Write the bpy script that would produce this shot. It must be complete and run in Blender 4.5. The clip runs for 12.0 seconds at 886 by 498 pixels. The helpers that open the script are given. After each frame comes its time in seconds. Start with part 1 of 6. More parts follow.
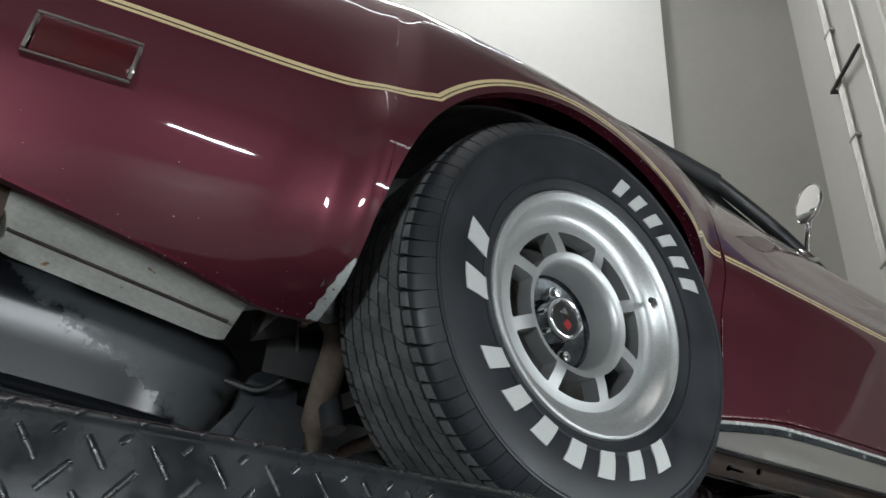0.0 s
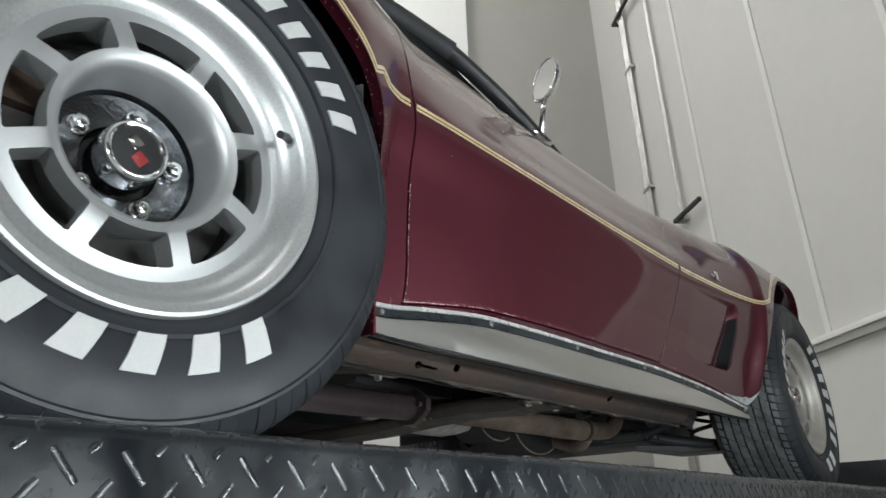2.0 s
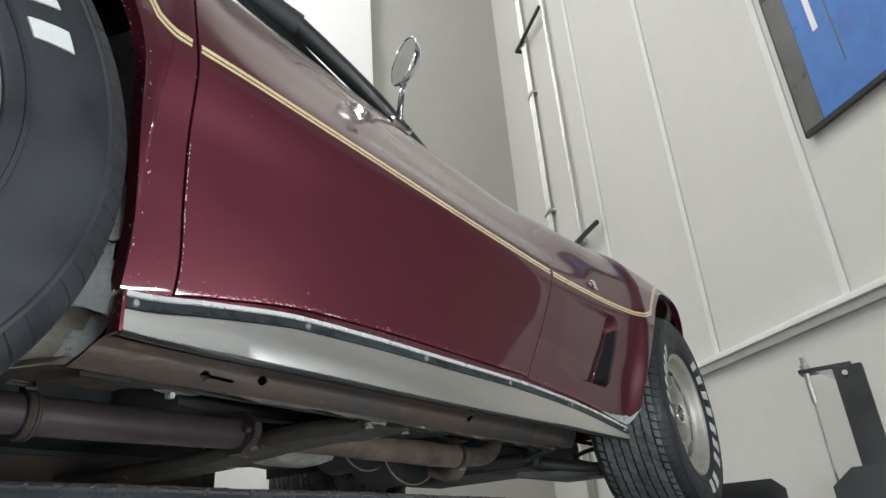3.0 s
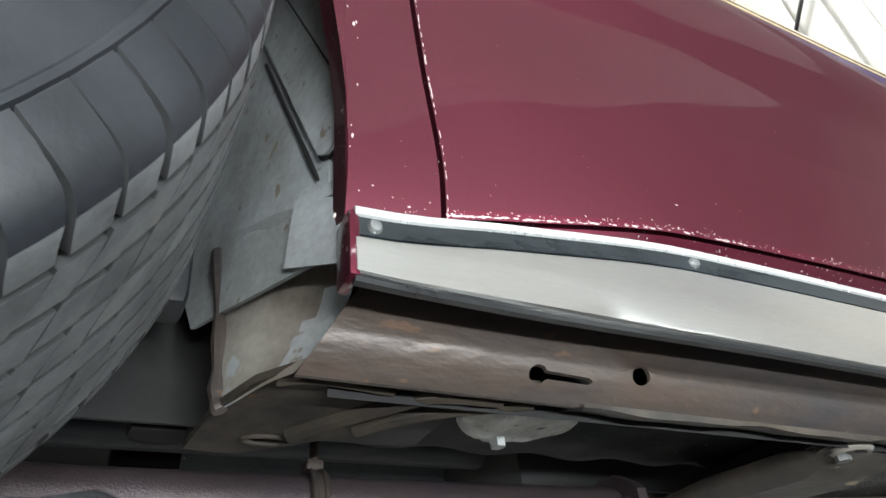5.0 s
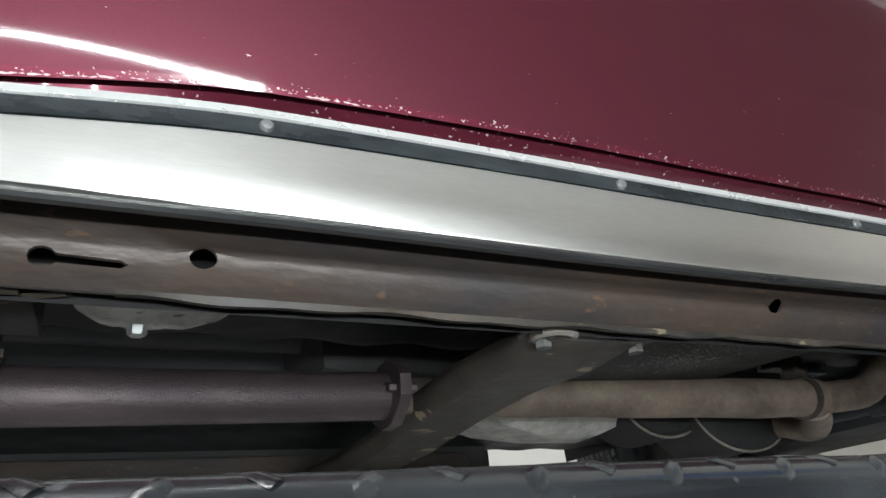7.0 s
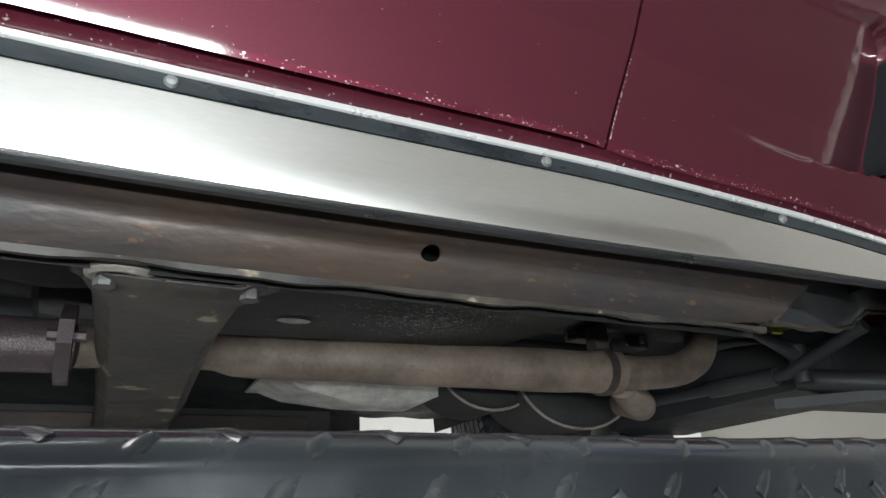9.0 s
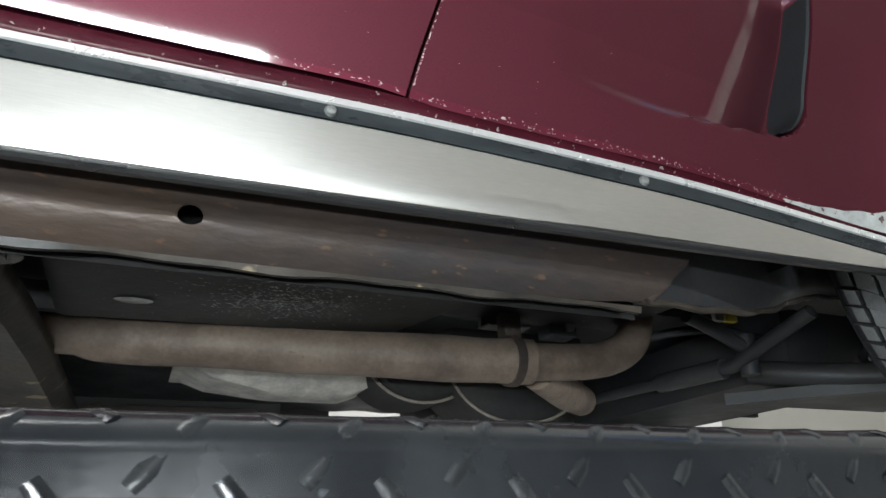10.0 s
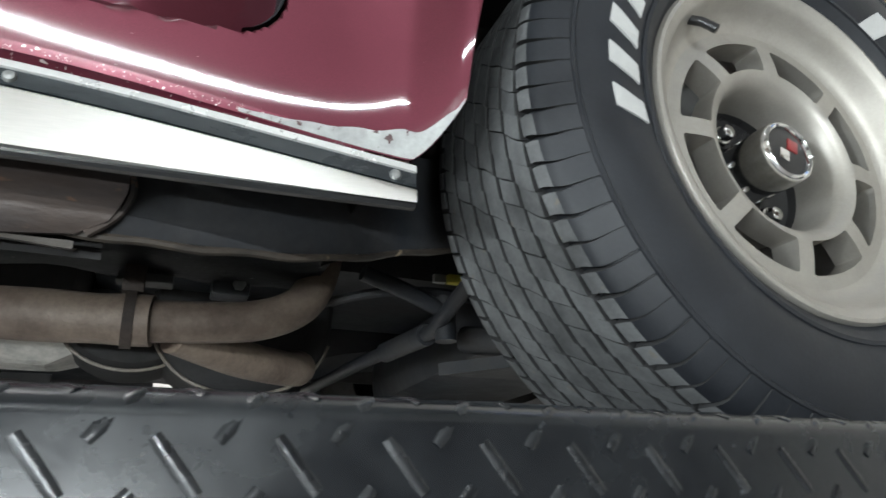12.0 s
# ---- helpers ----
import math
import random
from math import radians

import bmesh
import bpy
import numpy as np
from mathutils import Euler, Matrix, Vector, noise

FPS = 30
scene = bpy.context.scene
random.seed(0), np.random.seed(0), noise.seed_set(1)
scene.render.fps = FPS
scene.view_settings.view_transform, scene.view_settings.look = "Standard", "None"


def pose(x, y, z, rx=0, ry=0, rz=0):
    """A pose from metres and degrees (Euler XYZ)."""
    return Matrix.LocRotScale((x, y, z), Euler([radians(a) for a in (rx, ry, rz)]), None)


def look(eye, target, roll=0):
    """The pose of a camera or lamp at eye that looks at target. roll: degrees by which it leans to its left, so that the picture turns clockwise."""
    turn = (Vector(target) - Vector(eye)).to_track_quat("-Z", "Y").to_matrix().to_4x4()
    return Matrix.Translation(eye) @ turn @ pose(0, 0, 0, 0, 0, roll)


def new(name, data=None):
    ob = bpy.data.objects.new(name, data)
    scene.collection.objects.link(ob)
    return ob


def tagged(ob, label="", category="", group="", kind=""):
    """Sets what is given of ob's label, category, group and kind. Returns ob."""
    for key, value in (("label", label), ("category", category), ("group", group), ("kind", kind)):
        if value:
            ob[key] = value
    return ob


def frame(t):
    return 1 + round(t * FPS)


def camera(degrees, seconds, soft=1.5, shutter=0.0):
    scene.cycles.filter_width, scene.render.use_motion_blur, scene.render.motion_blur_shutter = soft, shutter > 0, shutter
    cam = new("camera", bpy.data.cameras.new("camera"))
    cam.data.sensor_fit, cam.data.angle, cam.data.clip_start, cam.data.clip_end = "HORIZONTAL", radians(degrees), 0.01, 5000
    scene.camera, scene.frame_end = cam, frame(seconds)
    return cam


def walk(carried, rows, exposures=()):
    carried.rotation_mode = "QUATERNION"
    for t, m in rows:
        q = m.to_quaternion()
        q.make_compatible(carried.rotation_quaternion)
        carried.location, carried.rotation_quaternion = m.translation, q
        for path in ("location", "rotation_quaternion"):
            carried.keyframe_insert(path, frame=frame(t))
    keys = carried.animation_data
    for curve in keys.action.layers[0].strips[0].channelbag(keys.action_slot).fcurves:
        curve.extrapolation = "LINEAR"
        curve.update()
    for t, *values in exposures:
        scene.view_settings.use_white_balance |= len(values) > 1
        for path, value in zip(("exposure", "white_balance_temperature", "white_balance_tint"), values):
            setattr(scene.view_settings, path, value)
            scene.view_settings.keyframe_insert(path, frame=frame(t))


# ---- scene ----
cam = camera(66.6, 12.0, 1.5, 0.12)
PATH = [
    (0, (-0.721, -0.711, -0.089), (0.218, 0.795, 0.832), 5.1),
    (0.5, (-0.505, -0.694, -0.077), (0.368, 0.863, 0.825), 3.6),
    (1, (-0.38, -0.635, -0.067), (0.53, 0.913, 0.814), 2.7),
    (1.5, (-0.318, -0.611, -0.056), (0.877, 0.775, 0.752), 0.4),
    (2, (-0.26, -0.621, -0.054), (1.146, 0.585, 0.7), -1.8),
    (2.5, (-0.103, -0.629, -0.047), (1.396, 0.444, 0.728), -3.9),
    (3, (0.016, -0.603, -0.041), (1.553, 0.381, 0.778), -4.4),
    (3.2, (0.022, -0.552, -0.033), (1.553, 0.43, 0.798), -4.7),
    (4.8, (0.293, -0.211, 0.004), (1.126, 1.199, 1.152), -7.0),
    (5, (0.317, -0.194, -0.002), (1.139, 1.224, 1.144), -6.7),
    (5.5, (0.415, -0.189, 0.001), (1.25, 1.273, 1.081), -6.9),
    (6, (0.532, -0.208, 0.005), (1.345, 1.358, 0.947), -6.4),
    (6.5, (0.607, -0.251, -0.002), (1.406, 1.36, 0.873), -6.0),
    (7, (0.67, -0.278, -0.002), (1.495, 1.329, 0.857), -5.8),
    (7.5, (0.738, -0.285, -0.008), (1.626, 1.301, 0.829), -6.1),
    (7.7, (0.778, -0.302, 0.004), (1.716, 1.279, 0.79), -5.9),
    (9.3, (1.109, -0.314, -0.013), (1.972, 1.314, 0.764), -3.2),
    (9.5, (1.15, -0.311, -0.015), (2.02, 1.31, 0.769), -3.4),
    (10, (1.287, -0.333, -0.016), (2.052, 1.344, 0.76), -2.2),
    (10.5, (1.416, -0.372, -0.021), (2.085, 1.359, 0.725), -1.4),
    (11, (1.539, -0.357, -0.026), (2.190, 1.390, 0.696), -1.0),
    (11.5, (1.667, -0.345, -0.022), (2.373, 1.381, 0.698), -1.2),
    (12, (1.834, -0.415, -0.029), (2.588, 1.287, 0.702), -1.4),
]
walk(cam, [(t, look(eye, to, lean)) for t, eye, to, lean in PATH],
     [(0, -1.0), (0.5, -0.5), (1.0, -0.2), (1.5, -0.45), (2.0, -0.5), (2.5, -0.25), (3.2, -0.2), (4.8, 0.75), (5.5, 0.55), (6.2, 0.26), (7.5, 0.15), (9.5, 0.34), (10.5, 0.33), (11, 0.32), (12, 0.6)])

# ---- world, light, exposure ----
world = bpy.data.worlds.new("world")
scene.world = world
world.use_nodes = True
world.node_tree.nodes["Background"].inputs[0].default_value = (0.6, 0.63, 0.65, 1)
world.node_tree.nodes["Background"].inputs[1].default_value = 0.035
FLOOR, CEILING = -1.35, 10.8
STRIP_POWER = 600


# ---- small builders ----
def mesh_ob(name, verts, faces, mat, parent=None, label="", smooth=True, mats=None, face_mats=None):
    me = bpy.data.meshes.new(name)
    me.from_pydata([tuple(v) for v in verts], [], [tuple(f) for f in faces])
    for m in (mats or [mat]):
        me.materials.append(m)
    if face_mats:
        me.polygons.foreach_set("material_index", face_mats)
    if smooth:
        me.polygons.foreach_set("use_smooth", [True] * len(me.polygons))
        me.set_sharp_from_angle(angle=radians(38))
    ob = new(name, me)
    if parent is not None:
        ob.parent = parent
    if label:
        ob["label"] = label
    return ob


def part(name, bm, mat, parent=None, label="", smooth=True):
    bmesh.ops.recalc_face_normals(bm, faces=bm.faces[:])
    me = bpy.data.meshes.new(name)
    bm.to_mesh(me)
    bm.free()
    me.materials.append(mat)
    if smooth:
        me.polygons.foreach_set("use_smooth", [True] * len(me.polygons))
        me.set_sharp_from_angle(angle=radians(38))
    ob = new(name, me)
    if parent is not None:
        ob.parent = parent
    if label:
        ob["label"] = label
    return ob


def thing(name, label, category, group="", kind=""):
    return tagged(new(name), label, category, group, kind)


def bm_box(lo, hi, bevel=0.004, bm=None, m=None):
    own = bmesh.new()
    bmesh.ops.create_cube(own, size=1.0)
    size = [b - a for a, b in zip(lo, hi)]
    for v in own.verts:
        v.co = Vector([lo[i] + (v.co[i] + 0.5) * size[i] for i in range(3)])
    if bevel:
        bmesh.ops.bevel(own, geom=own.edges[:], offset=min(bevel, 0.45 * min(size)), segments=2, affect="EDGES", profile=0.6)
    if m is not None:
        own.transform(m)
    if bm is None:
        return own
    me = bpy.data.meshes.new("tmp")
    own.to_mesh(me)
    own.free()
    bm.from_mesh(me)
    bpy.data.meshes.remove(me)
    return bm


def bm_tube(points, radius, sides=14, bm=None, cap=True, radii=None):
    """A round bar through the points, with mitred turns."""
    bm = bm or bmesh.new()
    pts = [Vector(p) for p in points]
    rings = []
    side = None
    for i, p in enumerate(pts):
        d = (pts[min(i + 1, len(pts) - 1)] - pts[max(i - 1, 0)]).normalized()
        if side is None:
            side = d.orthogonal().normalized()
        side = (side - d * side.dot(d)).normalized()
        up = d.cross(side)
        r = radii[i] if radii else radius
        rings.append([bm.verts.new(p + r * (math.cos(a) * side + math.sin(a) * up))
                      for a in [2 * math.pi * k / sides for k in range(sides)]])
    for a, b in zip(rings, rings[1:]):
        for k in range(sides):
            bm.faces.new((a[k], a[(k + 1) % sides], b[(k + 1) % sides], b[k]))
    if cap:
        bm.faces.new(rings[0][::-1])
        bm.faces.new(rings[-1])
    return bm


def curve_points(points, per=8):
    """A smooth way through the points."""
    pts = [Vector(p) for p in points]
    pts = [2 * pts[0] - pts[1]] + pts + [2 * pts[-1] - pts[-2]]
    out = []
    for a, b, c, d in zip(pts, pts[1:], pts[2:], pts[3:]):
        for k in range(per):
            t = k / per
            out.append(0.5 * (2 * b + (c - a) * t + (2 * a - 5 * b + 4 * c - d) * t * t + (3 * b - a - 3 * c + d) * t ** 3))
    return out + [pts[-2]]


def bm_lathe(profile, sides=48, bm=None, axis="y", close=False):
    """A turned body: profile of (radius, along) round the y axis."""
    bm = bm or bmesh.new()
    rings = []
    for r, h in profile:
        ring = []
        for k in range(sides):
            a = 2 * math.pi * k / sides
            c, s = r * math.cos(a), r * math.sin(a)
            ring.append(bm.verts.new((c, h, s) if axis == "y" else (c, s, h) if axis == "z" else (h, c, s)))
        rings.append(ring)
    pairs = list(zip(rings, rings[1:])) + ([(rings[-1], rings[0])] if close else [])
    for a, b in pairs:
        for k in range(sides):
            bm.faces.new((a[k], b[k], b[(k + 1) % sides], a[(k + 1) % sides]))
    return bm


def bm_plate(outline, holes, thick, to_world, cuts=()):
    """A flat plate with holes, thick metres deep. Its own (u, v, w) go through to_world."""
    bm = bmesh.new()
    edges = []
    for loop in [outline] + holes:
        vs = [bm.verts.new((u, v, 0)) for u, v in loop]
        edges += [bm.edges.new((vs[i], vs[(i + 1) % len(vs)])) for i in range(len(vs))]
    bmesh.ops.triangle_fill(bm, use_beauty=True, use_dissolve=False, edges=edges)
    for c in cuts:
        bmesh.ops.bisect_plane(bm, geom=bm.verts[:] + bm.edges[:] + bm.faces[:], plane_co=(0, c, 0), plane_no=(0, 1, 0))
    ext = bmesh.ops.extrude_face_region(bm, geom=bm.faces[:])
    for v in [g for g in ext["geom"] if isinstance(g, bmesh.types.BMVert)]:
        v.co.z += thick
    for v in bm.verts:
        v.co = Vector(to_world(*v.co))
    return bm


def disc_loop(cx, cy, rx, ry=None, n=18):
    return [(cx + rx * math.cos(2 * math.pi * k / n), cy + (ry or rx) * math.sin(2 * math.pi * k / n)) for k in range(n)]


# ---- materials ----
def nodes_of(name):
    mat = bpy.data.materials.new(name)
    mat.use_nodes = True
    return mat, mat.node_tree.nodes, mat.node_tree.links, mat.node_tree.nodes["Principled BSDF"]


def surface(name, base, rough=0.5, metal=0.0, other=None, scale=6.0, amount=0.5, fine=120.0, bump=0.1, bump_scale=None,
            rough_vary=0.12, coat=0.0, coat_rough=0.05, specks=None, spec=0.5, stretch=(1, 1, 1), island=0.0, depth=0.002, grains=0.35):
    """Base colour with stains at one scale and grain at another, roughness that varies, and fine relief.
    specks: (colour, noise scale, threshold) for chips, rust or dust with hard edges."""
    mat, n, l, bsdf = nodes_of(name)
    coord = n.new("ShaderNodeTexCoord")
    mapping = n.new("ShaderNodeMapping")
    mapping.inputs["Scale"].default_value = stretch
    l.new(coord.outputs["Object"], mapping.inputs["Vector"])
    big, small = n.new("ShaderNodeTexNoise"), n.new("ShaderNodeTexNoise")
    big.inputs["Scale"].default_value, big.inputs["Detail"].default_value = scale, 6
    small.inputs["Scale"].default_value, small.inputs["Detail"].default_value = fine, 4
    big.inputs["Roughness"].default_value = 0.62
    for tex in (big, small):
        l.new(mapping.outputs["Vector"], tex.inputs["Vector"])
    other = other or tuple(c * 0.6 for c in base)
    ramp = n.new("ShaderNodeMapRange")
    ramp.inputs["From Min"].default_value, ramp.inputs["From Max"].default_value = 0.35, 0.68
    ramp.inputs["To Max"].default_value = amount
    l.new(big.outputs["Fac"], ramp.inputs["Value"])
    mix = n.new("ShaderNodeMix")
    mix.data_type = "RGBA"
    mix.inputs["A"].default_value, mix.inputs["B"].default_value = (*base, 1), (*other, 1)
    l.new(ramp.outputs["Result"], mix.inputs["Factor"])
    colour = mix.outputs["Result"]
    grain = n.new("ShaderNodeMix")
    grain.data_type, grain.blend_type = "RGBA", "MULTIPLY"
    grain.inputs["Factor"].default_value = grains
    tone = n.new("ShaderNodeMapRange")
    tone.inputs["From Min"].default_value, tone.inputs["From Max"].default_value = 0.3, 0.7
    tone.inputs["To Min"].default_value, tone.inputs["To Max"].default_value = 0.6, 1.15
    l.new(small.outputs["Fac"], tone.inputs["Value"])
    l.new(colour, grain.inputs["A"])
    l.new(tone.outputs["Result"], grain.inputs["B"])
    colour = grain.outputs["Result"]
    if specks:
        dots = n.new("ShaderNodeTexNoise")
        dots.inputs["Scale"].default_value, dots.inputs["Detail"].default_value = specks[1], 3
        l.new(mapping.outputs["Vector"], dots.inputs["Vector"])
        cut = n.new("ShaderNodeMapRange")
        cut.inputs["From Min"].default_value, cut.inputs["From Max"].default_value = specks[2], specks[2] + 0.04
        l.new(dots.outputs["Fac"], cut.inputs["Value"])
        over = n.new("ShaderNodeMix")
        over.data_type = "RGBA"
        over.inputs["B"].default_value = (*specks[0], 1)
        l.new(cut.outputs["Result"], over.inputs["Factor"])
        l.new(colour, over.inputs["A"])
        colour = over.outputs["Result"]
    if island:
        geo = n.new("ShaderNodeNewGeometry")
        vary = n.new("ShaderNodeMapRange")
        vary.inputs["To Min"].default_value, vary.inputs["To Max"].default_value = 1 - island, 1 + island
        l.new(geo.outputs["Random Per Island"], vary.inputs["Value"])
        tint = n.new("ShaderNodeMix")
        tint.data_type, tint.blend_type = "RGBA", "MULTIPLY"
        tint.inputs["Factor"].default_value = 1
        l.new(colour, tint.inputs["A"])
        l.new(vary.outputs["Result"], tint.inputs["B"])
        colour = tint.outputs["Result"]
    l.new(colour, bsdf.inputs["Base Color"])
    rr = n.new("ShaderNodeMapRange")
    rr.inputs["From Min"].default_value, rr.inputs["From Max"].default_value = 0.3, 0.7
    rr.inputs["To Min"].default_value, rr.inputs["To Max"].default_value = max(0.02, rough - rough_vary), min(1, rough + rough_vary)
    l.new(big.outputs["Fac"], rr.inputs["Value"])
    l.new(rr.outputs["Result"], bsdf.inputs["Roughness"])
    bsdf.inputs["Metallic"].default_value = metal
    bsdf.inputs["Specular IOR Level"].default_value = spec
    bsdf.inputs["Coat Weight"].default_value, bsdf.inputs["Coat Roughness"].default_value = coat, coat_rough
    if bump:
        b = n.new("ShaderNodeBump")
        b.inputs["Strength"].default_value, b.inputs["Distance"].default_value = bump, depth
        if bump_scale:
            relief = n.new("ShaderNodeTexNoise")
            relief.inputs["Scale"].default_value, relief.inputs["Detail"].default_value = bump_scale, 5
            l.new(mapping.outputs["Vector"], relief.inputs["Vector"])
            l.new(relief.outputs["Fac"], b.inputs["Height"])
        else:
            l.new(small.outputs["Fac"], b.inputs["Height"])
        l.new(b.outputs["Normal"], bsdf.inputs["Normal"])
    return mat


def plain(name, base, rough=0.5, metal=0.0, coat=0.0):
    mat, n, l, bsdf = nodes_of(name)
    bsdf.inputs["Base Color"].default_value = (*base, 1)
    bsdf.inputs["Roughness"].default_value, bsdf.inputs["Metallic"].default_value = rough, metal
    bsdf.inputs["Coat Weight"].default_value = coat
    return mat


def glow(name, colour, strength):
    mat, n, l, bsdf = nodes_of(name)
    bsdf.inputs["Base Color"].default_value = (*colour, 1)
    bsdf.inputs["Emission Color"].default_value, bsdf.inputs["Emission Strength"].default_value = (*colour, 1), strength
    return mat


PAINT = surface("maroon_paint", (0.084, 0.0150, 0.0250), 0.45, 0.55, (0.071, 0.0120, 0.0205), 1.2, 0.8, 900, 0.02, rough_vary=0.05, spec=0.2,
                coat=1.0, coat_rough=0.03, specks=((0.45, 0.34, 0.32), 150, 0.785), depth=0.0004)
PAINT_LOW = surface("stone_chipped_paint", (0.084, 0.0150, 0.0250), 0.45, 0.55, (0.071, 0.0120, 0.0205), 1.2, 0.8, 900, 0.02, rough_vary=0.05, spec=0.2,
                    coat=1.0, coat_rough=0.04, specks=((0.5, 0.40, 0.38), 170, 0.755), stretch=(0.7, 1, 1.3), depth=0.0004)
PAINT_EDGE = surface("chipped_paint", (0.095, 0.0120, 0.025), 0.45, 0.6, (0.13, 0.018, 0.034), 14, 0.5, 500, 0.1, coat=0.9, coat_rough=0.07,
                     spec=0.2, specks=((0.55, 0.47, 0.46), 190, 0.665), depth=0.0008)
PRIMER = surface("bare_fibreglass", (0.36, 0.37, 0.36), 0.6, 0.0, (0.2, 0.2, 0.2), 30, 0.8, 160, 0.3, specks=((0.06, 0.03, 0.03), 120, 0.63))
CHIP = surface("chipped_filler", (0.50, 0.43, 0.41), 0.6, 0.0, (0.45, 0.30, 0.30), 60, 0.8, 300, 0.1)
# near-black for open joints; also paints shade inside the rail and a hollow
GAP_AND_SHADE = plain("gap_and_shade", (0.006, 0.005, 0.005), 0.8)
GOLD = surface("gold_stripe", (0.56, 0.44, 0.25), 0.35, 0.0, (0.42, 0.32, 0.17), 20, 0.5, 300, 0.02, coat=0.7)
# the stripe's dark line; also paints the shade of the handle recess
DARK_LINE_AND_RECESS = plain("stripe_and_recess_shade", (0.03, 0.012, 0.012), 0.35, 0, 0.7)
CHROME = surface("chrome", (0.82, 0.82, 0.82), 0.09, 1.0, (0.7, 0.7, 0.7), 12, 0.4, 200, 0.0, rough_vary=0.05)
TRIM = surface("anodised_trim", (0.84, 0.825, 0.79), 0.33, 1.0, (0.76, 0.75, 0.72), 4, 0.5, 200, 0.02, rough_vary=0.05, stretch=(0.3, 3, 4), depth=0.0004, grains=0.12)
GROOVE = surface("black_inlay", (0.010, 0.012, 0.014), 0.30, 0.0, (0.04, 0.047, 0.05), 26, 0.6, 220, 0.15, stretch=(0.3, 1, 1), spec=0.35, specks=((0.3, 0.31, 0.31), 70, 0.74))
LIP = surface("bright_lip", (0.66, 0.66, 0.645), 0.30, 0.5, (0.55, 0.55, 0.54), 12, 0.5, 200, 0.05, grains=0.1)
HUB_CHROME = surface("polished_hub", (0.20, 0.21, 0.225), 0.16, 1.0, (0.075, 0.08, 0.085), 70, 0.8, 260, 0.15, rough_vary=0.08)
ALLOY = surface("cast_alloy", (0.49, 0.496, 0.496), 0.45, 0.85, (0.42, 0.425, 0.42), 9, 0.5, 300, 0.02, grains=0.08, rough_vary=0.08, depth=0.0006)
ALLOY_LIP = surface("machined_alloy", (0.53, 0.537, 0.537), 0.42, 0.85, (0.46, 0.465, 0.46), 10, 0.6, 300, 0.05, rough_vary=0.06, depth=0.0004)
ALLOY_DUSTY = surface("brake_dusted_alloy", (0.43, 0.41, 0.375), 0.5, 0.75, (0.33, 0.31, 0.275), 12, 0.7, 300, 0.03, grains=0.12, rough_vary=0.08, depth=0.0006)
RUBBER = surface("tyre_rubber", (0.010, 0.0112, 0.0138), 0.50, 0.0, (0.019, 0.021, 0.025), 9, 0.9, 240, 0.2, rough_vary=0.14, spec=0.34, depth=0.0008)
TREAD = surface("dusty_tread", (0.115, 0.118, 0.120), 0.66, 0.0, (0.046, 0.047, 0.048), 22, 0.9, 300, 0.3, island=0.18, depth=0.001, specks=((0.105, 0.096, 0.082), 60, 0.68))
TREAD_BASE = surface("tread_groove", (0.016, 0.016, 0.017), 0.8, 0.0, (0.03, 0.03, 0.03), 20, 0.6, 200, 0.1)
LETTER = surface("white_rubber", (0.40, 0.40, 0.392), 0.6, 0.0, (0.45, 0.45, 0.44), 30, 0.35, 300, 0.05, grains=0.1)
BLACK = surface("black_satin", (0.012, 0.012, 0.013), 0.35, 0.0, (0.02, 0.02, 0.02), 10, 0.6, 200, 0.05)
VENT_BLACK = surface("vent_black", (0.012, 0.0135, 0.015), 0.6, 0.0, (0.008, 0.009, 0.010), 14, 0.7, 220, 0.1, spec=0.2)
VINYL = surface("black_vinyl", (0.018, 0.018, 0.02), 0.6, 0.0, (0.03, 0.03, 0.03), 12, 0.6, 400, 0.35)
FRAME = surface("rusty_frame", (0.066, 0.047, 0.037), 0.46, 0.25, (0.026, 0.026, 0.029), 9, 1.0, 140, 0.5, stretch=(0.4, 1, 1),
                specks=((0.100, 0.062, 0.042), 90, 0.66), bump_scale=90)
FRAME_DARK = surface("undercoated_frame", (0.022, 0.025, 0.030), 0.45, 0.0, (0.040, 0.037, 0.035), 7, 0.8, 120, 0.4, spec=0.25, bump_scale=60)
SCRAPE = surface("scraped_metal", (0.50, 0.51, 0.50), 0.6, 0.2, (0.16, 0.165, 0.16), 50, 0.8, 200, 0.2)
UNDER = surface("undercoat", (0.020, 0.020, 0.021), 0.75, 0.0, (0.034, 0.031, 0.029), 5, 0.8, 90, 0.5, spec=0.25, bump_scale=50)
SCUFF = surface("scuffed_undercoat", (0.014, 0.016, 0.018), 0.6, 0.0, (0.026, 0.027, 0.028), 6, 0.7, 90, 0.4,
                spec=0.25, specks=((0.16, 0.165, 0.16), 110, 0.70))
PIPE = surface("rusty_pipe", (0.082, 0.060, 0.062), 0.45, 0.45, (0.048, 0.036, 0.040), 9, 0.9, 300, 0.8, bump_scale=420, depth=0.0012)
PIPE_PALE = surface("scaled_pipe", (0.185, 0.142, 0.110), 0.62, 0.1, (0.075, 0.052, 0.040), 11, 1.0, 170, 0.5, specks=((0.12, 0.08, 0.06), 150, 0.675), bump_scale=130)
BOX_RUST = surface("rusty_plate", (0.050, 0.038, 0.028), 0.7, 0.0, (0.020, 0.0175, 0.016), 14, 1.0, 150, 0.5, spec=0.2, specks=((0.13, 0.062, 0.028), 30, 0.69), bump_scale=70)
RUST_DARK = surface("dark_rust", (0.040, 0.026, 0.019), 0.75, 0.1, (0.022, 0.017, 0.015), 26, 0.9, 180, 0.5)
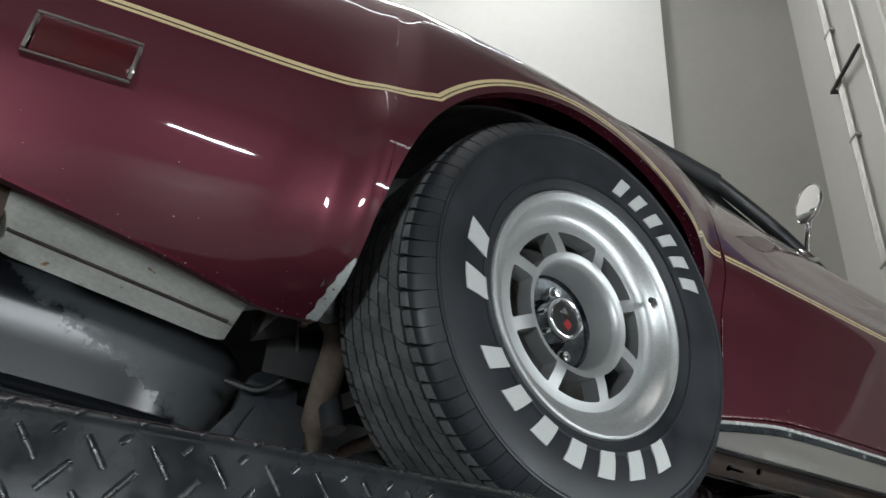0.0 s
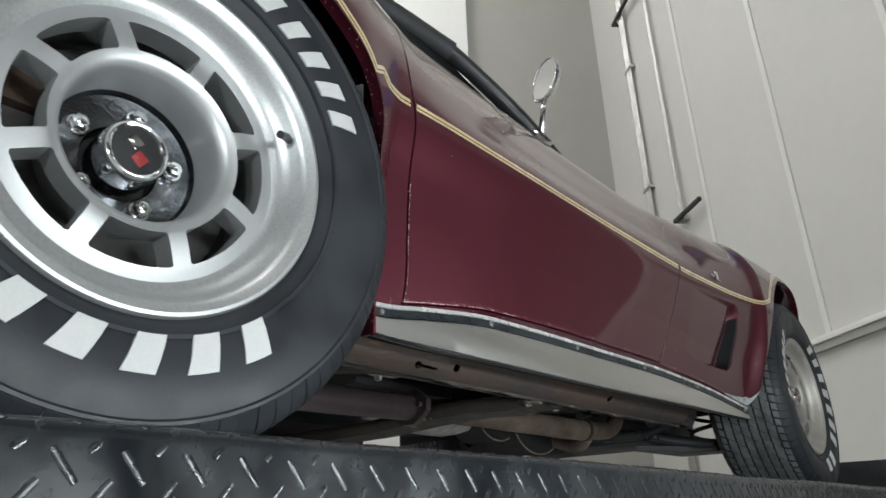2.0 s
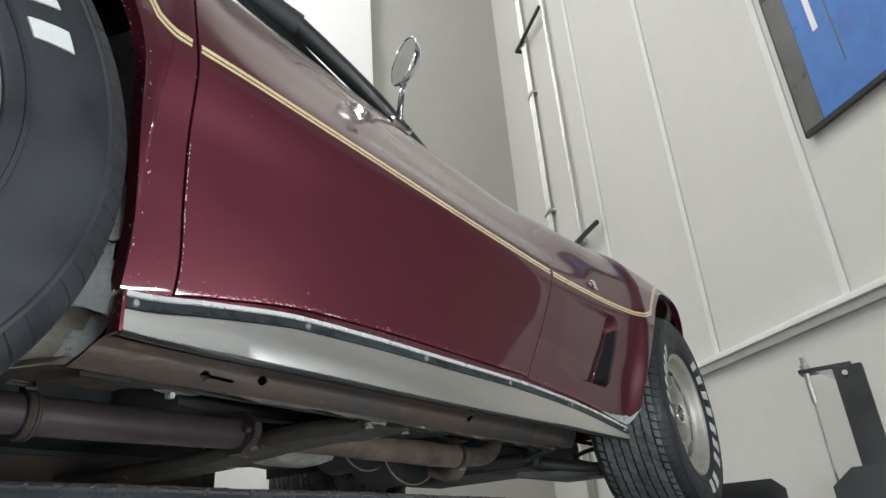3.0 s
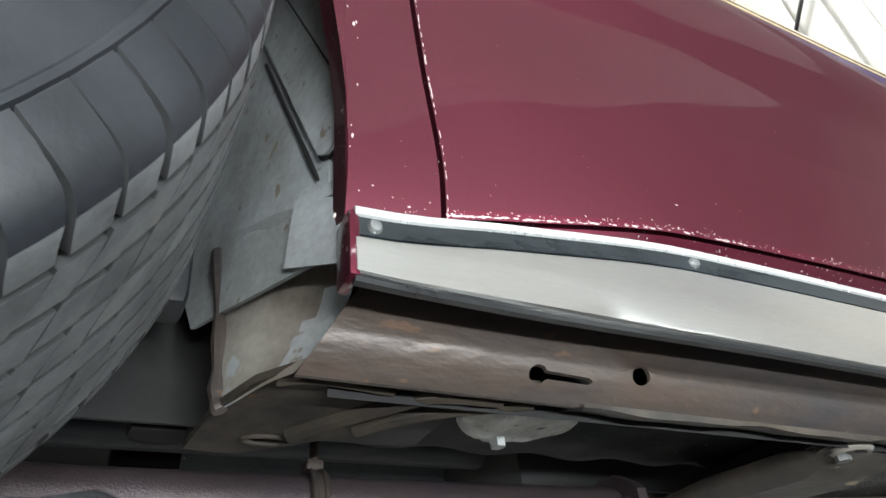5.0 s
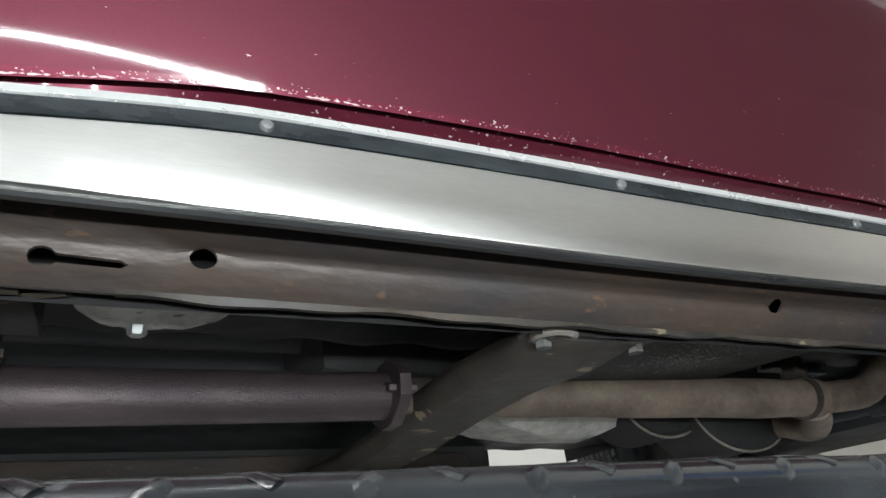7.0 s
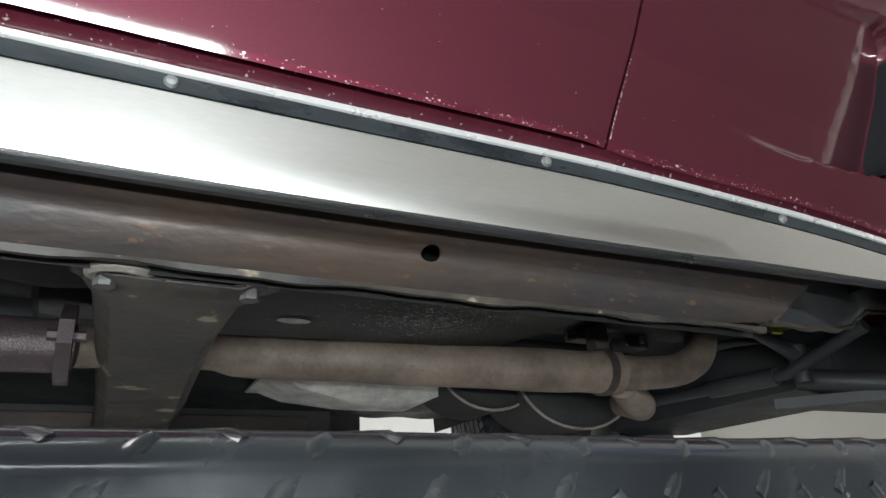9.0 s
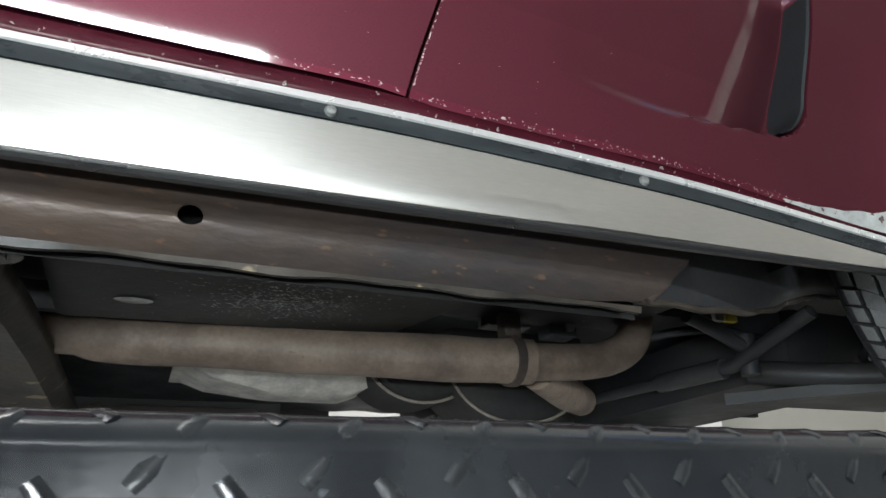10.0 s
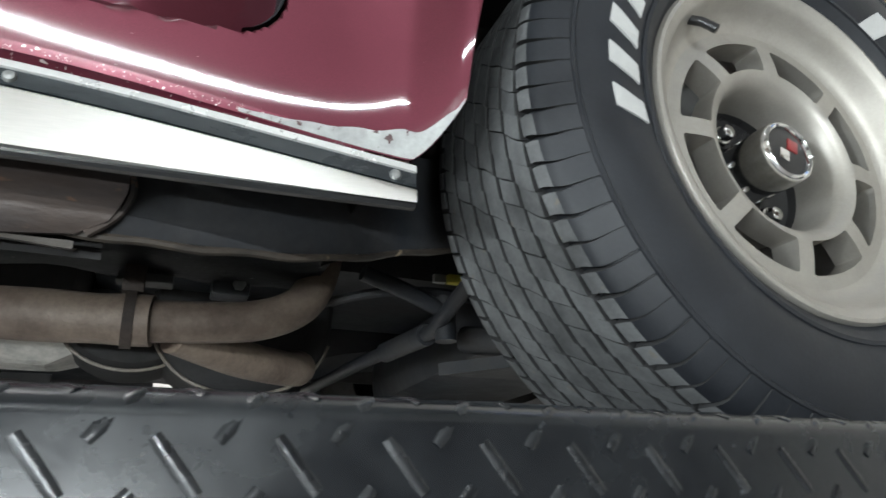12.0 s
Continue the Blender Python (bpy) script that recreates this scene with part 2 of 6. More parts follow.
RUST = surface("rust", (0.088, 0.052, 0.034), 0.8, 0.1, (0.048, 0.032, 0.026), 22, 0.9, 160, 0.5)


def carrier_coat():
    """Black glossy undercoat, dulled to grey over one ragged patch of dried dust."""
    mat, n, l, bsdf = nodes_of("glossy_undercoat")
    coord, ragged, cloud = n.new("ShaderNodeTexCoord"), n.new("ShaderNodeTexNoise"), n.new("ShaderNodeTexNoise")
    ragged.inputs["Scale"].default_value, ragged.inputs["Detail"].default_value, ragged.inputs["Roughness"].default_value = 16, 8, 0.68
    cloud.inputs["Scale"].default_value, cloud.inputs["Detail"].default_value = 5, 5
    for tex in (ragged, cloud):
        l.new(coord.outputs["Object"], tex.inputs["Vector"])
    along = n.new("ShaderNodeVectorMath")
    along.operation = "DOT_PRODUCT"
    along.inputs[1].default_value = (1.0, 0.0, 1.78)
    l.new(coord.outputs["Object"], along.inputs[0])
    shift = n.new("ShaderNodeMath")
    shift.operation, shift.inputs[1].default_value = "MULTIPLY_ADD", 0.34
    l.new(ragged.outputs["Fac"], shift.inputs[0])
    l.new(along.outputs["Value"], shift.inputs[2])
    edge = n.new("ShaderNodeMapRange")
    edge.inputs["From Min"].default_value, edge.inputs["From Max"].default_value = -0.018, 0.022
    l.new(shift.outputs[0], edge.inputs["Value"])
    dust = n.new("ShaderNodeMixRGB")
    dust.inputs[1].default_value, dust.inputs[2].default_value = (0.075, 0.082, 0.088, 1), (0.045, 0.050, 0.054, 1)
    l.new(cloud.outputs["Fac"], dust.inputs[0])
    tint = n.new("ShaderNodeMixRGB")
    tint.inputs[1].default_value = (0.009, 0.010, 0.012, 1)
    l.new(edge.outputs[0], tint.inputs[0])
    l.new(dust.outputs[0], tint.inputs[2])
    l.new(tint.outputs[0], bsdf.inputs["Base Color"])
    dull = n.new("ShaderNodeMapRange")
    dull.inputs["To Min"].default_value, dull.inputs["To Max"].default_value = 0.22, 0.48
    l.new(edge.outputs[0], dull.inputs["Value"])
    l.new(dull.outputs[0], bsdf.inputs["Roughness"])
    return mat


CARRIER = carrier_coat()
IRON = surface("cast_iron", (0.10, 0.10, 0.097), 0.6, 0.3, (0.06, 0.05, 0.045), 20, 0.8, 160, 0.3)
WALL_BROWN = surface("brown_wall", (0.12, 0.088, 0.068), 0.6, 0.0, (0.085, 0.062, 0.05), 0.6, 0.8, 20, 0.02, grains=0.1)
ZINC = surface("galvanised", (0.34, 0.35, 0.345), 0.45, 0.75, (0.17, 0.17, 0.165), 24, 0.8, 140, 0.3)
GREY = surface("grey_liner", (0.36, 0.375, 0.385), 0.65, 0.0, (0.19, 0.19, 0.185), 8, 0.9, 120, 0.4, specks=((0.15, 0.12, 0.09), 50, 0.66))
DIRT = surface("dirty_grey_metal", (0.25, 0.23, 0.20), 0.7, 0.1, (0.13, 0.10, 0.078), 12, 0.9, 110, 0.4, specks=((0.27, 0.28, 0.29), 22, 0.64), bump_scale=70)
MUFFLER = surface("aluminised_steel", (0.60, 0.595, 0.555), 0.5, 0.1, (0.42, 0.41, 0.37), 7, 0.8, 130, 0.2, specks=((0.26, 0.15, 0.07), 36, 0.70))
ZINC_PALE = surface("dusty_galvanised", (0.52, 0.53, 0.51), 0.55, 0.3, (0.28, 0.28, 0.26), 30, 0.8, 140, 0.4, specks=((0.10, 0.095, 0.085), 60, 0.66))
PAN = surface("cast_pan", (0.58, 0.565, 0.53), 0.6, 0.5, (0.24, 0.235, 0.22), 16, 0.8, 120, 0.3)
GREASE = surface("oily_steel", (0.019, 0.0175, 0.0165), 0.5, 0.0, (0.060, 0.047, 0.036), 12, 0.9, 110, 0.5, spec=0.3, specks=((0.22, 0.175, 0.115), 26, 0.655), bump_scale=60)
PLATE = surface("tread_plate", (0.0075, 0.0086, 0.0102), 0.24, 0.0, (0.015, 0.0172, 0.0195), 9, 0.9, 260, 0.08, rough_vary=0.16, spec=0.5,
                specks=((0.06, 0.065, 0.07), 60, 0.72), depth=0.0006)
PLATE_BAR = surface("worn_tread_bar", (0.0095, 0.0105, 0.012), 0.22, 0.1, (0.024, 0.026, 0.028), 30, 0.9, 300, 0.1)
LIFT = surface("black_lift_paint", (0.016, 0.017, 0.019), 0.42, 0.0, (0.028, 0.028, 0.03), 6, 0.7, 150, 0.15)
WALL = surface("white_wall_panel", (0.64, 0.635, 0.605), 0.6, 0.0, (0.60, 0.595, 0.565), 0.5, 0.6, 9, 0.01, grains=0.05)
WALL_WHITE = surface("white_wall", (0.84, 0.84, 0.83), 0.65, 0.0, (0.81, 0.81, 0.80), 0.5, 0.6, 9, 0.01, grains=0.05)
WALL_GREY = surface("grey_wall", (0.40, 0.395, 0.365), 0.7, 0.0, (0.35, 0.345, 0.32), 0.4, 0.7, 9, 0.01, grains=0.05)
BATTEN = surface("white_batten", (0.80, 0.80, 0.775), 0.55, 0.0, (0.74, 0.74, 0.71), 3, 0.5, 60, 0.05, grains=0.05)
CONDUIT = surface("steel_conduit", (0.62, 0.62, 0.60), 0.4, 1.0, (0.5, 0.5, 0.48), 10, 0.6, 90, 0.05)
CONCRETE = surface("concrete_floor", (0.36, 0.355, 0.345), 0.45, 0.0, (0.28, 0.276, 0.27), 1.4, 0.8, 60, 0.15)
ROOFING = surface("ceiling_sheet", (0.55, 0.55, 0.54), 0.7, 0.0, (0.5, 0.5, 0.49), 1.0, 0.6, 30, 0.05, grains=0.05)
BLUE = surface("blue_print", (0.016, 0.21, 0.62), 0.3, 0.0, (0.008, 0.09, 0.40), 1.4, 0.9, 20, 0.0, coat=0.4)
DARK_PRINT = surface("dark_print", (0.045, 0.042, 0.042), 0.35, 0.0, (0.10, 0.095, 0.09), 3, 0.9, 20, 0.0, coat=0.4)
WHITE_INK = plain("white_print", (0.8, 0.82, 0.85), 0.4)
RED_LENS = surface("red_lens", (0.060, 0.004, 0.007), 0.15, 0.0, (0.035, 0.003, 0.005), 20, 0.8, 160, 0.25, coat=0.8)
RED_MARK = plain("red_emblem", (0.22, 0.02, 0.022), 0.35, 0, 0.5)
YELLOW = plain("yellow_tag", (0.62, 0.55, 0.08), 0.5)
GLASS, g_n, g_l, g_b = nodes_of("dark_glass")
g_b.inputs["Base Color"].default_value, g_b.inputs["Roughness"].default_value = (0.02, 0.022, 0.022, 1), 0.03
g_b.inputs["Transmission Weight"].default_value = 0.6
MIRROR = plain("mirror_glass", (0.9, 0.9, 0.9), 0.02, 1.0)
TUBE = glow("lamp_tube", (0.93, 0.97, 1.0), 30.0)

# ---- the room ----
# the panelled wall runs oblique to the car: from BAY along ALONG
ALONG = Vector((0.664, 0.747, 0)).normalized()
ACROSS = Vector((-ALONG.y, ALONG.x, 0))
BAY = Vector((4.25, -0.545, 0))


def wall_point(s, out, z):
    """s metres along the panelled wall, out metres in front of it."""
    return BAY + ALONG * s + ACROSS * out + Vector((0, 0, z))


def oblong(name, s0, s1, o0, o1, z0, z1, mat, parent=None, label="", bevel=0.0):
    bm = bm_box((s0, o0, z0), (s1, o1, z1), bevel)
    for v in bm.verts:
        v.co = wall_point(*v.co)
    return part(name, bm, mat, parent, label, smooth=bool(bevel))


CORNER = 4.71
tagged(oblong("wall_north", -1.0, CORNER, -0.25, 0.0, FLOOR, CEILING, WALL), "tall white panelled workshop wall", "wall", kind="structure")
# this stretch's shade is put into its grey base colour
tagged(oblong("wall_west_grey", CORNER - 0.25, CORNER, 0.0, 1.90, FLOOR, CEILING, WALL_GREY), "plain workshop wall, its shade put into a grey colour", "wall", kind="structure")
tagged(oblong("wall_west_white", CORNER - 0.45, CORNER, 1.90, 15.0, FLOOR, CEILING, WALL_WHITE), "bright white workshop wall", "wall", kind="structure")
# unseen closing walls, brown up to 4.6 m to darken what the paint reflects
tagged(oblong("wall_north_return", -1.0, -0.75, -8.0, -0.252, 4.6, CEILING, WALL), "plain white upper workshop wall", "wall", kind="structure")
tagged(oblong("wall_north_return_lower", -1.0, -0.75, -8.0, -0.252, FLOOR, 4.598, WALL_BROWN), "unseen lower wall, brown to darken the paint's reflections", "wall", kind="structure")
tagged(oblong("wall_north_bay", -14.0, -1.0, -8.25, -8.0, 4.6, CEILING, WALL), "plain white upper workshop wall", "wall", kind="structure")
tagged(oblong("wall_north_bay_lower", -14.0, -1.0, -8.25, -8.0, FLOOR, 4.598, WALL_BROWN), "unseen lower wall, brown to darken the paint's reflections", "wall", kind="structure")
tagged(oblong("wall_south", -14.0, CORNER, 15.0, 15.25, 4.6, CEILING, WALL), "plain white upper workshop wall", "wall", kind="structure")
tagged(oblong("wall_south_lower", -14.0, CORNER, 15.0, 15.25, FLOOR, 4.598, WALL_BROWN), "unseen lower wall, brown to darken the paint's reflections", "wall", kind="structure")
tagged(oblong("wall_east", -14.25, -14.0, -8.25, 15.25, 4.6, CEILING, WALL), "plain white upper workshop wall", "wall", kind="structure")
tagged(oblong("wall_east_lower", -14.25, -14.0, -8.25, 15.25, FLOOR, 4.598, WALL_BROWN), "unseen lower wall, brown to darken the paint's reflections", "wall", kind="structure")
tagged(oblong("floor", -14.25, CORNER, -8.25, 15.25, FLOOR - 0.2, FLOOR, CONCRETE), "grey sealed concrete workshop floor", "floor", kind="structure")
tagged(oblong("ceiling", -14.25, CORNER, -8.25, 15.25, CEILING, CEILING + 0.2, ROOFING), "high pale metal ceiling", "ceiling", kind="structure")
for s in (0.005, 1.21, 2.40):
    tagged(oblong("trim_batten", s - 0.028, s + 0.028, 0.002, 0.014, 1.105, CEILING - 0.02, BATTEN, bevel=0.003), "white batten covering a wall panel joint", "trim", "wall battens", "structure")
ledge = tagged(oblong("trim_ledge", -1.0, CORNER - 0.26, 0.002, 0.055, 1.06, 1.10, BATTEN, bevel=0.004), "painted ledge along the foot of the wall panels", "trim", kind="structure")
oblong("ledge_channel", -1.0, CORNER - 0.26, 0.002, 0.04, 1.005, 1.058, WALL_GREY, ledge)


def conduit_run():
    run = thing("conduit_rack", "bright steel conduits strapped to the wall", "conduit")
    for k, s in enumerate((3.42, 3.455, 3.49, 3.525)):
        part("conduit", bm_tube([wall_point(s, 0.05, FLOOR + 0.3), wall_point(s, 0.05, CEILING - 0.05)], 0.013, 10), CONDUIT, run)
    for z in (1.9, 3.4, 5.05, 6.7, 8.3):
        oblong("strap", 3.38, 3.565, 0.002, 0.066, z, z + 0.035, CONDUIT, run)
    second = thing("conduit_pair", "thin steel conduit pair ending at a bracket", "conduit")
    for s in (2.81, 2.84):
        part("conduit", bm_tube([wall_point(s, 0.05, 2.72), wall_point(s, 0.05, CEILING - 0.05)], 0.012, 10), CONDUIT, second)
    oblong("strap", 2.77, 2.88, 0.002, 0.064, 2.72, 2.77, CONDUIT, second)
    for z in (2.74, 5.88, 8.9):
        bracket = thing("strut_bracket", "dark strut bracket crossing the conduits", "bracket", "strut brackets")
        s0, s1 = (2.39, 2.94) if z < 3 else (2.83, 3.66)
        oblong("strut", s0, s1, 0.066, 0.10, z, z + 0.04, LIFT, bracket, bevel=0.004)
        oblong("foot", s1 - 0.05, s1, 0.002, 0.066, z + 0.004, z + 0.036, LIFT, bracket)


conduit_run()


def banner():
    b = thing("wall_banner", "framed glossy poster with a blue and dark picture", "poster")
    s0, s1, z0, z1 = -0.94, -0.105, 2.06, 3.55
    oblong("backing", s0, s1, 0.02, 0.05, z0, z1, BLACK, b, bevel=0.006)
    oblong("picture", s0 + 0.02, s1 - 0.17, 0.0505, 0.053, z0 + 0.03, z1 - 0.02, BLUE, b)
    oblong("picture_side", s1 - 0.168, s1 - 0.02, 0.0505, 0.053, z0 + 0.03, z1 - 0.02, DARK_PRINT, b)
    oblong("printed_bar", -0.44, -0.40, 0.0535, 0.055, 2.62, 2.95, WHITE_INK, b)
    oblong("printed_line", -0.53, -0.522, 0.0535, 0.055, 2.30, 3.4, DARK_PRINT, b)
    oblong("printed_line", -0.555, -0.545, 0.0535, 0.055, 2.75, 3.4, WHITE_INK, b)


banner()

# ---- lamps ----
def tube_lamp(at, along, length):
    lamp = thing("tube_light", "long white fluorescent tube light", "lamp", "tube lights")
    d = Vector(along).normalized()
    a, b = Vector(at) - d * length / 2, Vector(at) + d * length / 2
    part("tube", bm_tube([a, b], 0.035, 10), TUBE, lamp)
    up = Vector((0, 0, 0.08))
    part("housing", bm_tube([a + up, b + up], 0.045, 8), BATTEN, lamp)
    for end in (a.lerp(b, 0.15), a.lerp(b, 0.85)):
        part("hanger", bm_tube([end + up, Vector((end.x, end.y, CEILING + 0.01))], 0.008, 6), LIFT, lamp)
    return lamp


for s in (-6.0, -3.0, 0.0, 3.0):
    for o in (2.5, 6.5, 11.0):
        c = wall_point(s, o, CEILING - 0.35)
        tube_lamp(c, ALONG, 2.4)
# unseen ceiling panels, added for the room's general light
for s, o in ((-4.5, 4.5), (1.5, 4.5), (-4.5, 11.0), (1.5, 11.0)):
    data = bpy.data.lights.new("added_ceiling_panel", "AREA")
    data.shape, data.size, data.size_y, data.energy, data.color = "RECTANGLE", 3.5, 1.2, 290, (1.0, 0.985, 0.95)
    lamp = new("added_ceiling_panel", data)
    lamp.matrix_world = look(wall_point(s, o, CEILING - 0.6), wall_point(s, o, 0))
    fixture = thing("added_ceiling_light", "added unseen ceiling light panel hung on rods", "lamp", "ceiling lights")
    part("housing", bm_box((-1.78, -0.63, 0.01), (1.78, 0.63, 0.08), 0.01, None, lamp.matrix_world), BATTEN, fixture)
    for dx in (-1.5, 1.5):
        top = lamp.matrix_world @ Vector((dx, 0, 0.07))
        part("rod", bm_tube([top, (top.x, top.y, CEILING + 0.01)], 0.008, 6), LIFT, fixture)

# long strip light standing low across the bay, added in place of a carried lamp: it draws the streaks on the paint and
# the sill
def added_strip_light(x, y, z, length, watts, wide, hung=False, aside=0.0):
    lamp = thing("added_strip_light", "added unseen strip light hung on thin rods" if hung else "added strip light on a floor stand, in place of a carried lamp", "lamp", "strip lights")
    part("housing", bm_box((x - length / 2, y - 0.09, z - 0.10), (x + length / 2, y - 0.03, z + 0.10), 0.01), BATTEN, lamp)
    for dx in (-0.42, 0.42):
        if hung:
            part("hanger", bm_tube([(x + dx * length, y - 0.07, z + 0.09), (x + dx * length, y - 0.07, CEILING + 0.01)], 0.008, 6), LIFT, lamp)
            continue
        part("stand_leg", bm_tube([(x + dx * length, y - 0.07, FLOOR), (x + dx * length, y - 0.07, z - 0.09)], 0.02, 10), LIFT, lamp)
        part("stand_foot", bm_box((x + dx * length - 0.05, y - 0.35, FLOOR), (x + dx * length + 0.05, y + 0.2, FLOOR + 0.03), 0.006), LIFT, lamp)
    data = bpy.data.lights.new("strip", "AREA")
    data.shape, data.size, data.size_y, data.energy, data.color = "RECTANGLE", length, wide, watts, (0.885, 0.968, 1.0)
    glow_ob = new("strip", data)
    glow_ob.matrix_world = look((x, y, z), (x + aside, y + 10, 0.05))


added_strip_light(-0.3, -10.0, 0.30, 4.6, STRIP_POWER, 0.05)
# added hung strip, unseen: gives the sill trim its soft highlight
added_strip_light(0.9, -10.0, 5.9, 3.6, 60, 0.35, True)
# added near strip: fills the rail, tyres and underside with light
added_strip_light(0.66, -0.92, -0.10, 1.2, 23, 0.03)


def added_flood_light(x, y, z, watts):
    """A flood lamp on a stand, added behind the car's rear corner to fill the tail."""
    lamp = thing("added_flood_light", "added square flood light on a black stand, filling the tail", "lamp")
    aim = Vector((1.0, 0.1, 0.3))
    m = look((x, y, z), tuple(aim))
    part("lamp_head", bm_box((-0.20, -0.14, 0.004), (0.20, 0.14, 0.07), 0.01, None, m), LIFT, lamp)
    part("stand_pole", bm_tube([(x - 0.06, y - 0.03, FLOOR + 0.4), (x - 0.06, y - 0.03, z - 0.10)], 0.018, 10), LIFT, lamp)
    for k in range(3):
        a = 2.1 * k
        part("stand_leg", bm_tube([(x - 0.06, y - 0.03, FLOOR + 0.45), (x - 0.06 + 0.4 * math.cos(a), y - 0.03 + 0.4 * math.sin(a), FLOOR + 0.01)], 0.012, 8), LIFT, lamp)
    data = bpy.data.lights.new("flood", "AREA")
    data.shape, data.size, data.size_y, data.energy, data.color = "RECTANGLE", 0.36, 0.24, watts, (0.87, 0.965, 1.0)
    new("flood", data).matrix_world = m


added_flood_light(-2.4, -1.6, 0.04, 75)

# ---- the lift ----
RUN_TOP, RUN_EDGE, RUN_IN = 0.0225, -0.120, 0.400
RUN0, RUN1 = -1.9, 3.62


def deck_wave(x):
    """The deck is not quite straight: it sags a little between its stiffeners."""
    return 0.0009 * math.cos((x - 0.72) * 5.4) + 0.0003 * math.sin(x * 23.7)


def runway(name, y_out, y_in, label):
    """A folded tread-plate deck: flat top, rounded bends, upright sides."""
    run = thing(name, label, "lift runway", "lift runways")
    sign = 1 if y_in > y_out else -1
    r = 0.014
    prof = [(0, -0.17), (0, -r)]
    prof += [(r - r * math.cos(a), -r + r * math.sin(a)) for a in [math.pi / 2 * k / 6 for k in range(1, 7)]]
    w = abs(y_in - y_out)
    prof += [(w - u, v) for u, v in reversed(prof)]
    verts, faces = [], []
    xs = [RUN0 + (RUN1 - RUN0) * k / 40 for k in range(41)]
    for x in xs:
        wob = deck_wave(x)
        verts += [(x, y_out + sign * u, RUN_TOP + v + wob) for u, v in prof]
    n = len(prof)
    for i in range(len(xs) - 1):
        for k in range(n - 1):
            faces.append((i * n + k, i * n + k + 1, (i + 1) * n + k + 1, (i + 1) * n + k))
    mesh_ob("deck", verts, faces, PLATE, run)
    # raised bars, in turn along each slant
    bv, bf = [], []
    pitch = 0.048

    def bar(px, pv, turn, length=0.029, width=0.0062, high=0.0010):
        """A bar whose middle lies pv metres round the fold from the side's foot upwards."""
        base = len(bv)
        for j, t in enumerate((-0.5, -0.3, 0.3, 0.5)):
            half = (0.85 if j in (0, 3) else 1.0) * width / 2
            for q, h in ((-half, 0.0002), (-half * 0.45, high), (half * 0.45, high), (half, 0.0002)):
                u = px + t * length * math.cos(turn) - q * math.sin(turn)
                s = pv + t * length * math.sin(turn) + q * math.cos(turn)
                side_h = 0.17 - r
                bend = r * math.pi / 2
                if s < side_h:
                    y, z, ny, nz = 0, -0.17 + s, -1, 0
                elif s < side_h + bend:
                    a = (s - side_h) / r
                    y, z, ny, nz = r - r * math.cos(a), -r + r * math.sin(a), -math.cos(a), math.sin(a)
                else:
                    y, z, ny, nz = r + (s - side_h - bend), 0, 0, 1
                wob = deck_wave(u)
                bv.append((u, y_out + sign * (y + ny * h), RUN_TOP + z + nz * h + wob))
        for j in range(3):
            for q in range(3):
                a = base + j * 4 + q
                bf.append((a, a + 1, a + 5, a + 4))

    for row in range(-4, 8):
        s = 0.158 - row * 0.0205
        for k in range(int((RUN1 - RUN0) / pitch)):
            bar(RUN0 + (k + (0.5 if row % 2 else 0)) * pitch + 0.028, s, radians(-52 if row % 2 else 52))
    tagged(mesh_ob("tread_relief", bv, bf, PLATE_BAR, run, "worn raised bars of the tread plate"), kind="stuff")
    return run


runway("lift_runway", RUN_EDGE, RUN_IN, "dark steel lift runway folded from tread plate")
far_run = runway("lift_runway", 1.86, 1.34, "dark steel lift runway folded from tread plate")
# added black panels: they block the bright gap where unidentified dark things stand
for x0, x1 in ((-1.2, 1.85), (2.24, 3.24)):
    part("gap_blocker", bm_box((x0, 1.835, RUN_TOP), (x1, 1.853, 0.43), 0.004), LIFT, far_run, "added black upright panel blocking the bright far gap")


def wheel_stop(y0, y1, x):
    stop = thing("wheel_stop", "black steel wheel stop at the end of a lift runway", "wheel stop", "wheel stops")
    bm = bm_plate([(y0, 0), (y1, 0), (y1, 0.085), (y1 - 0.05, 0.13), (y0 + 0.05, 0.13), (y0, 0.085)], [], 0.012,
                  lambda u, v, w: (x + v * 0.25 + w, u, RUN_TOP + v))
    part("stop_plate", bm, LIFT, stop)
    for y in (y0 + 0.06, y1 - 0.07):
        part("gusset", bm_plate([(0, 0), (0.13, 0), (0.035, 0.10)], [], 0.01, lambda u, v, w: (x + u + 0.02, y + w, RUN_TOP + v)), LIFT, stop)
    return stop


wheel_stop(RUN_EDGE + 0.02, RUN_IN - 0.02, 3.34)


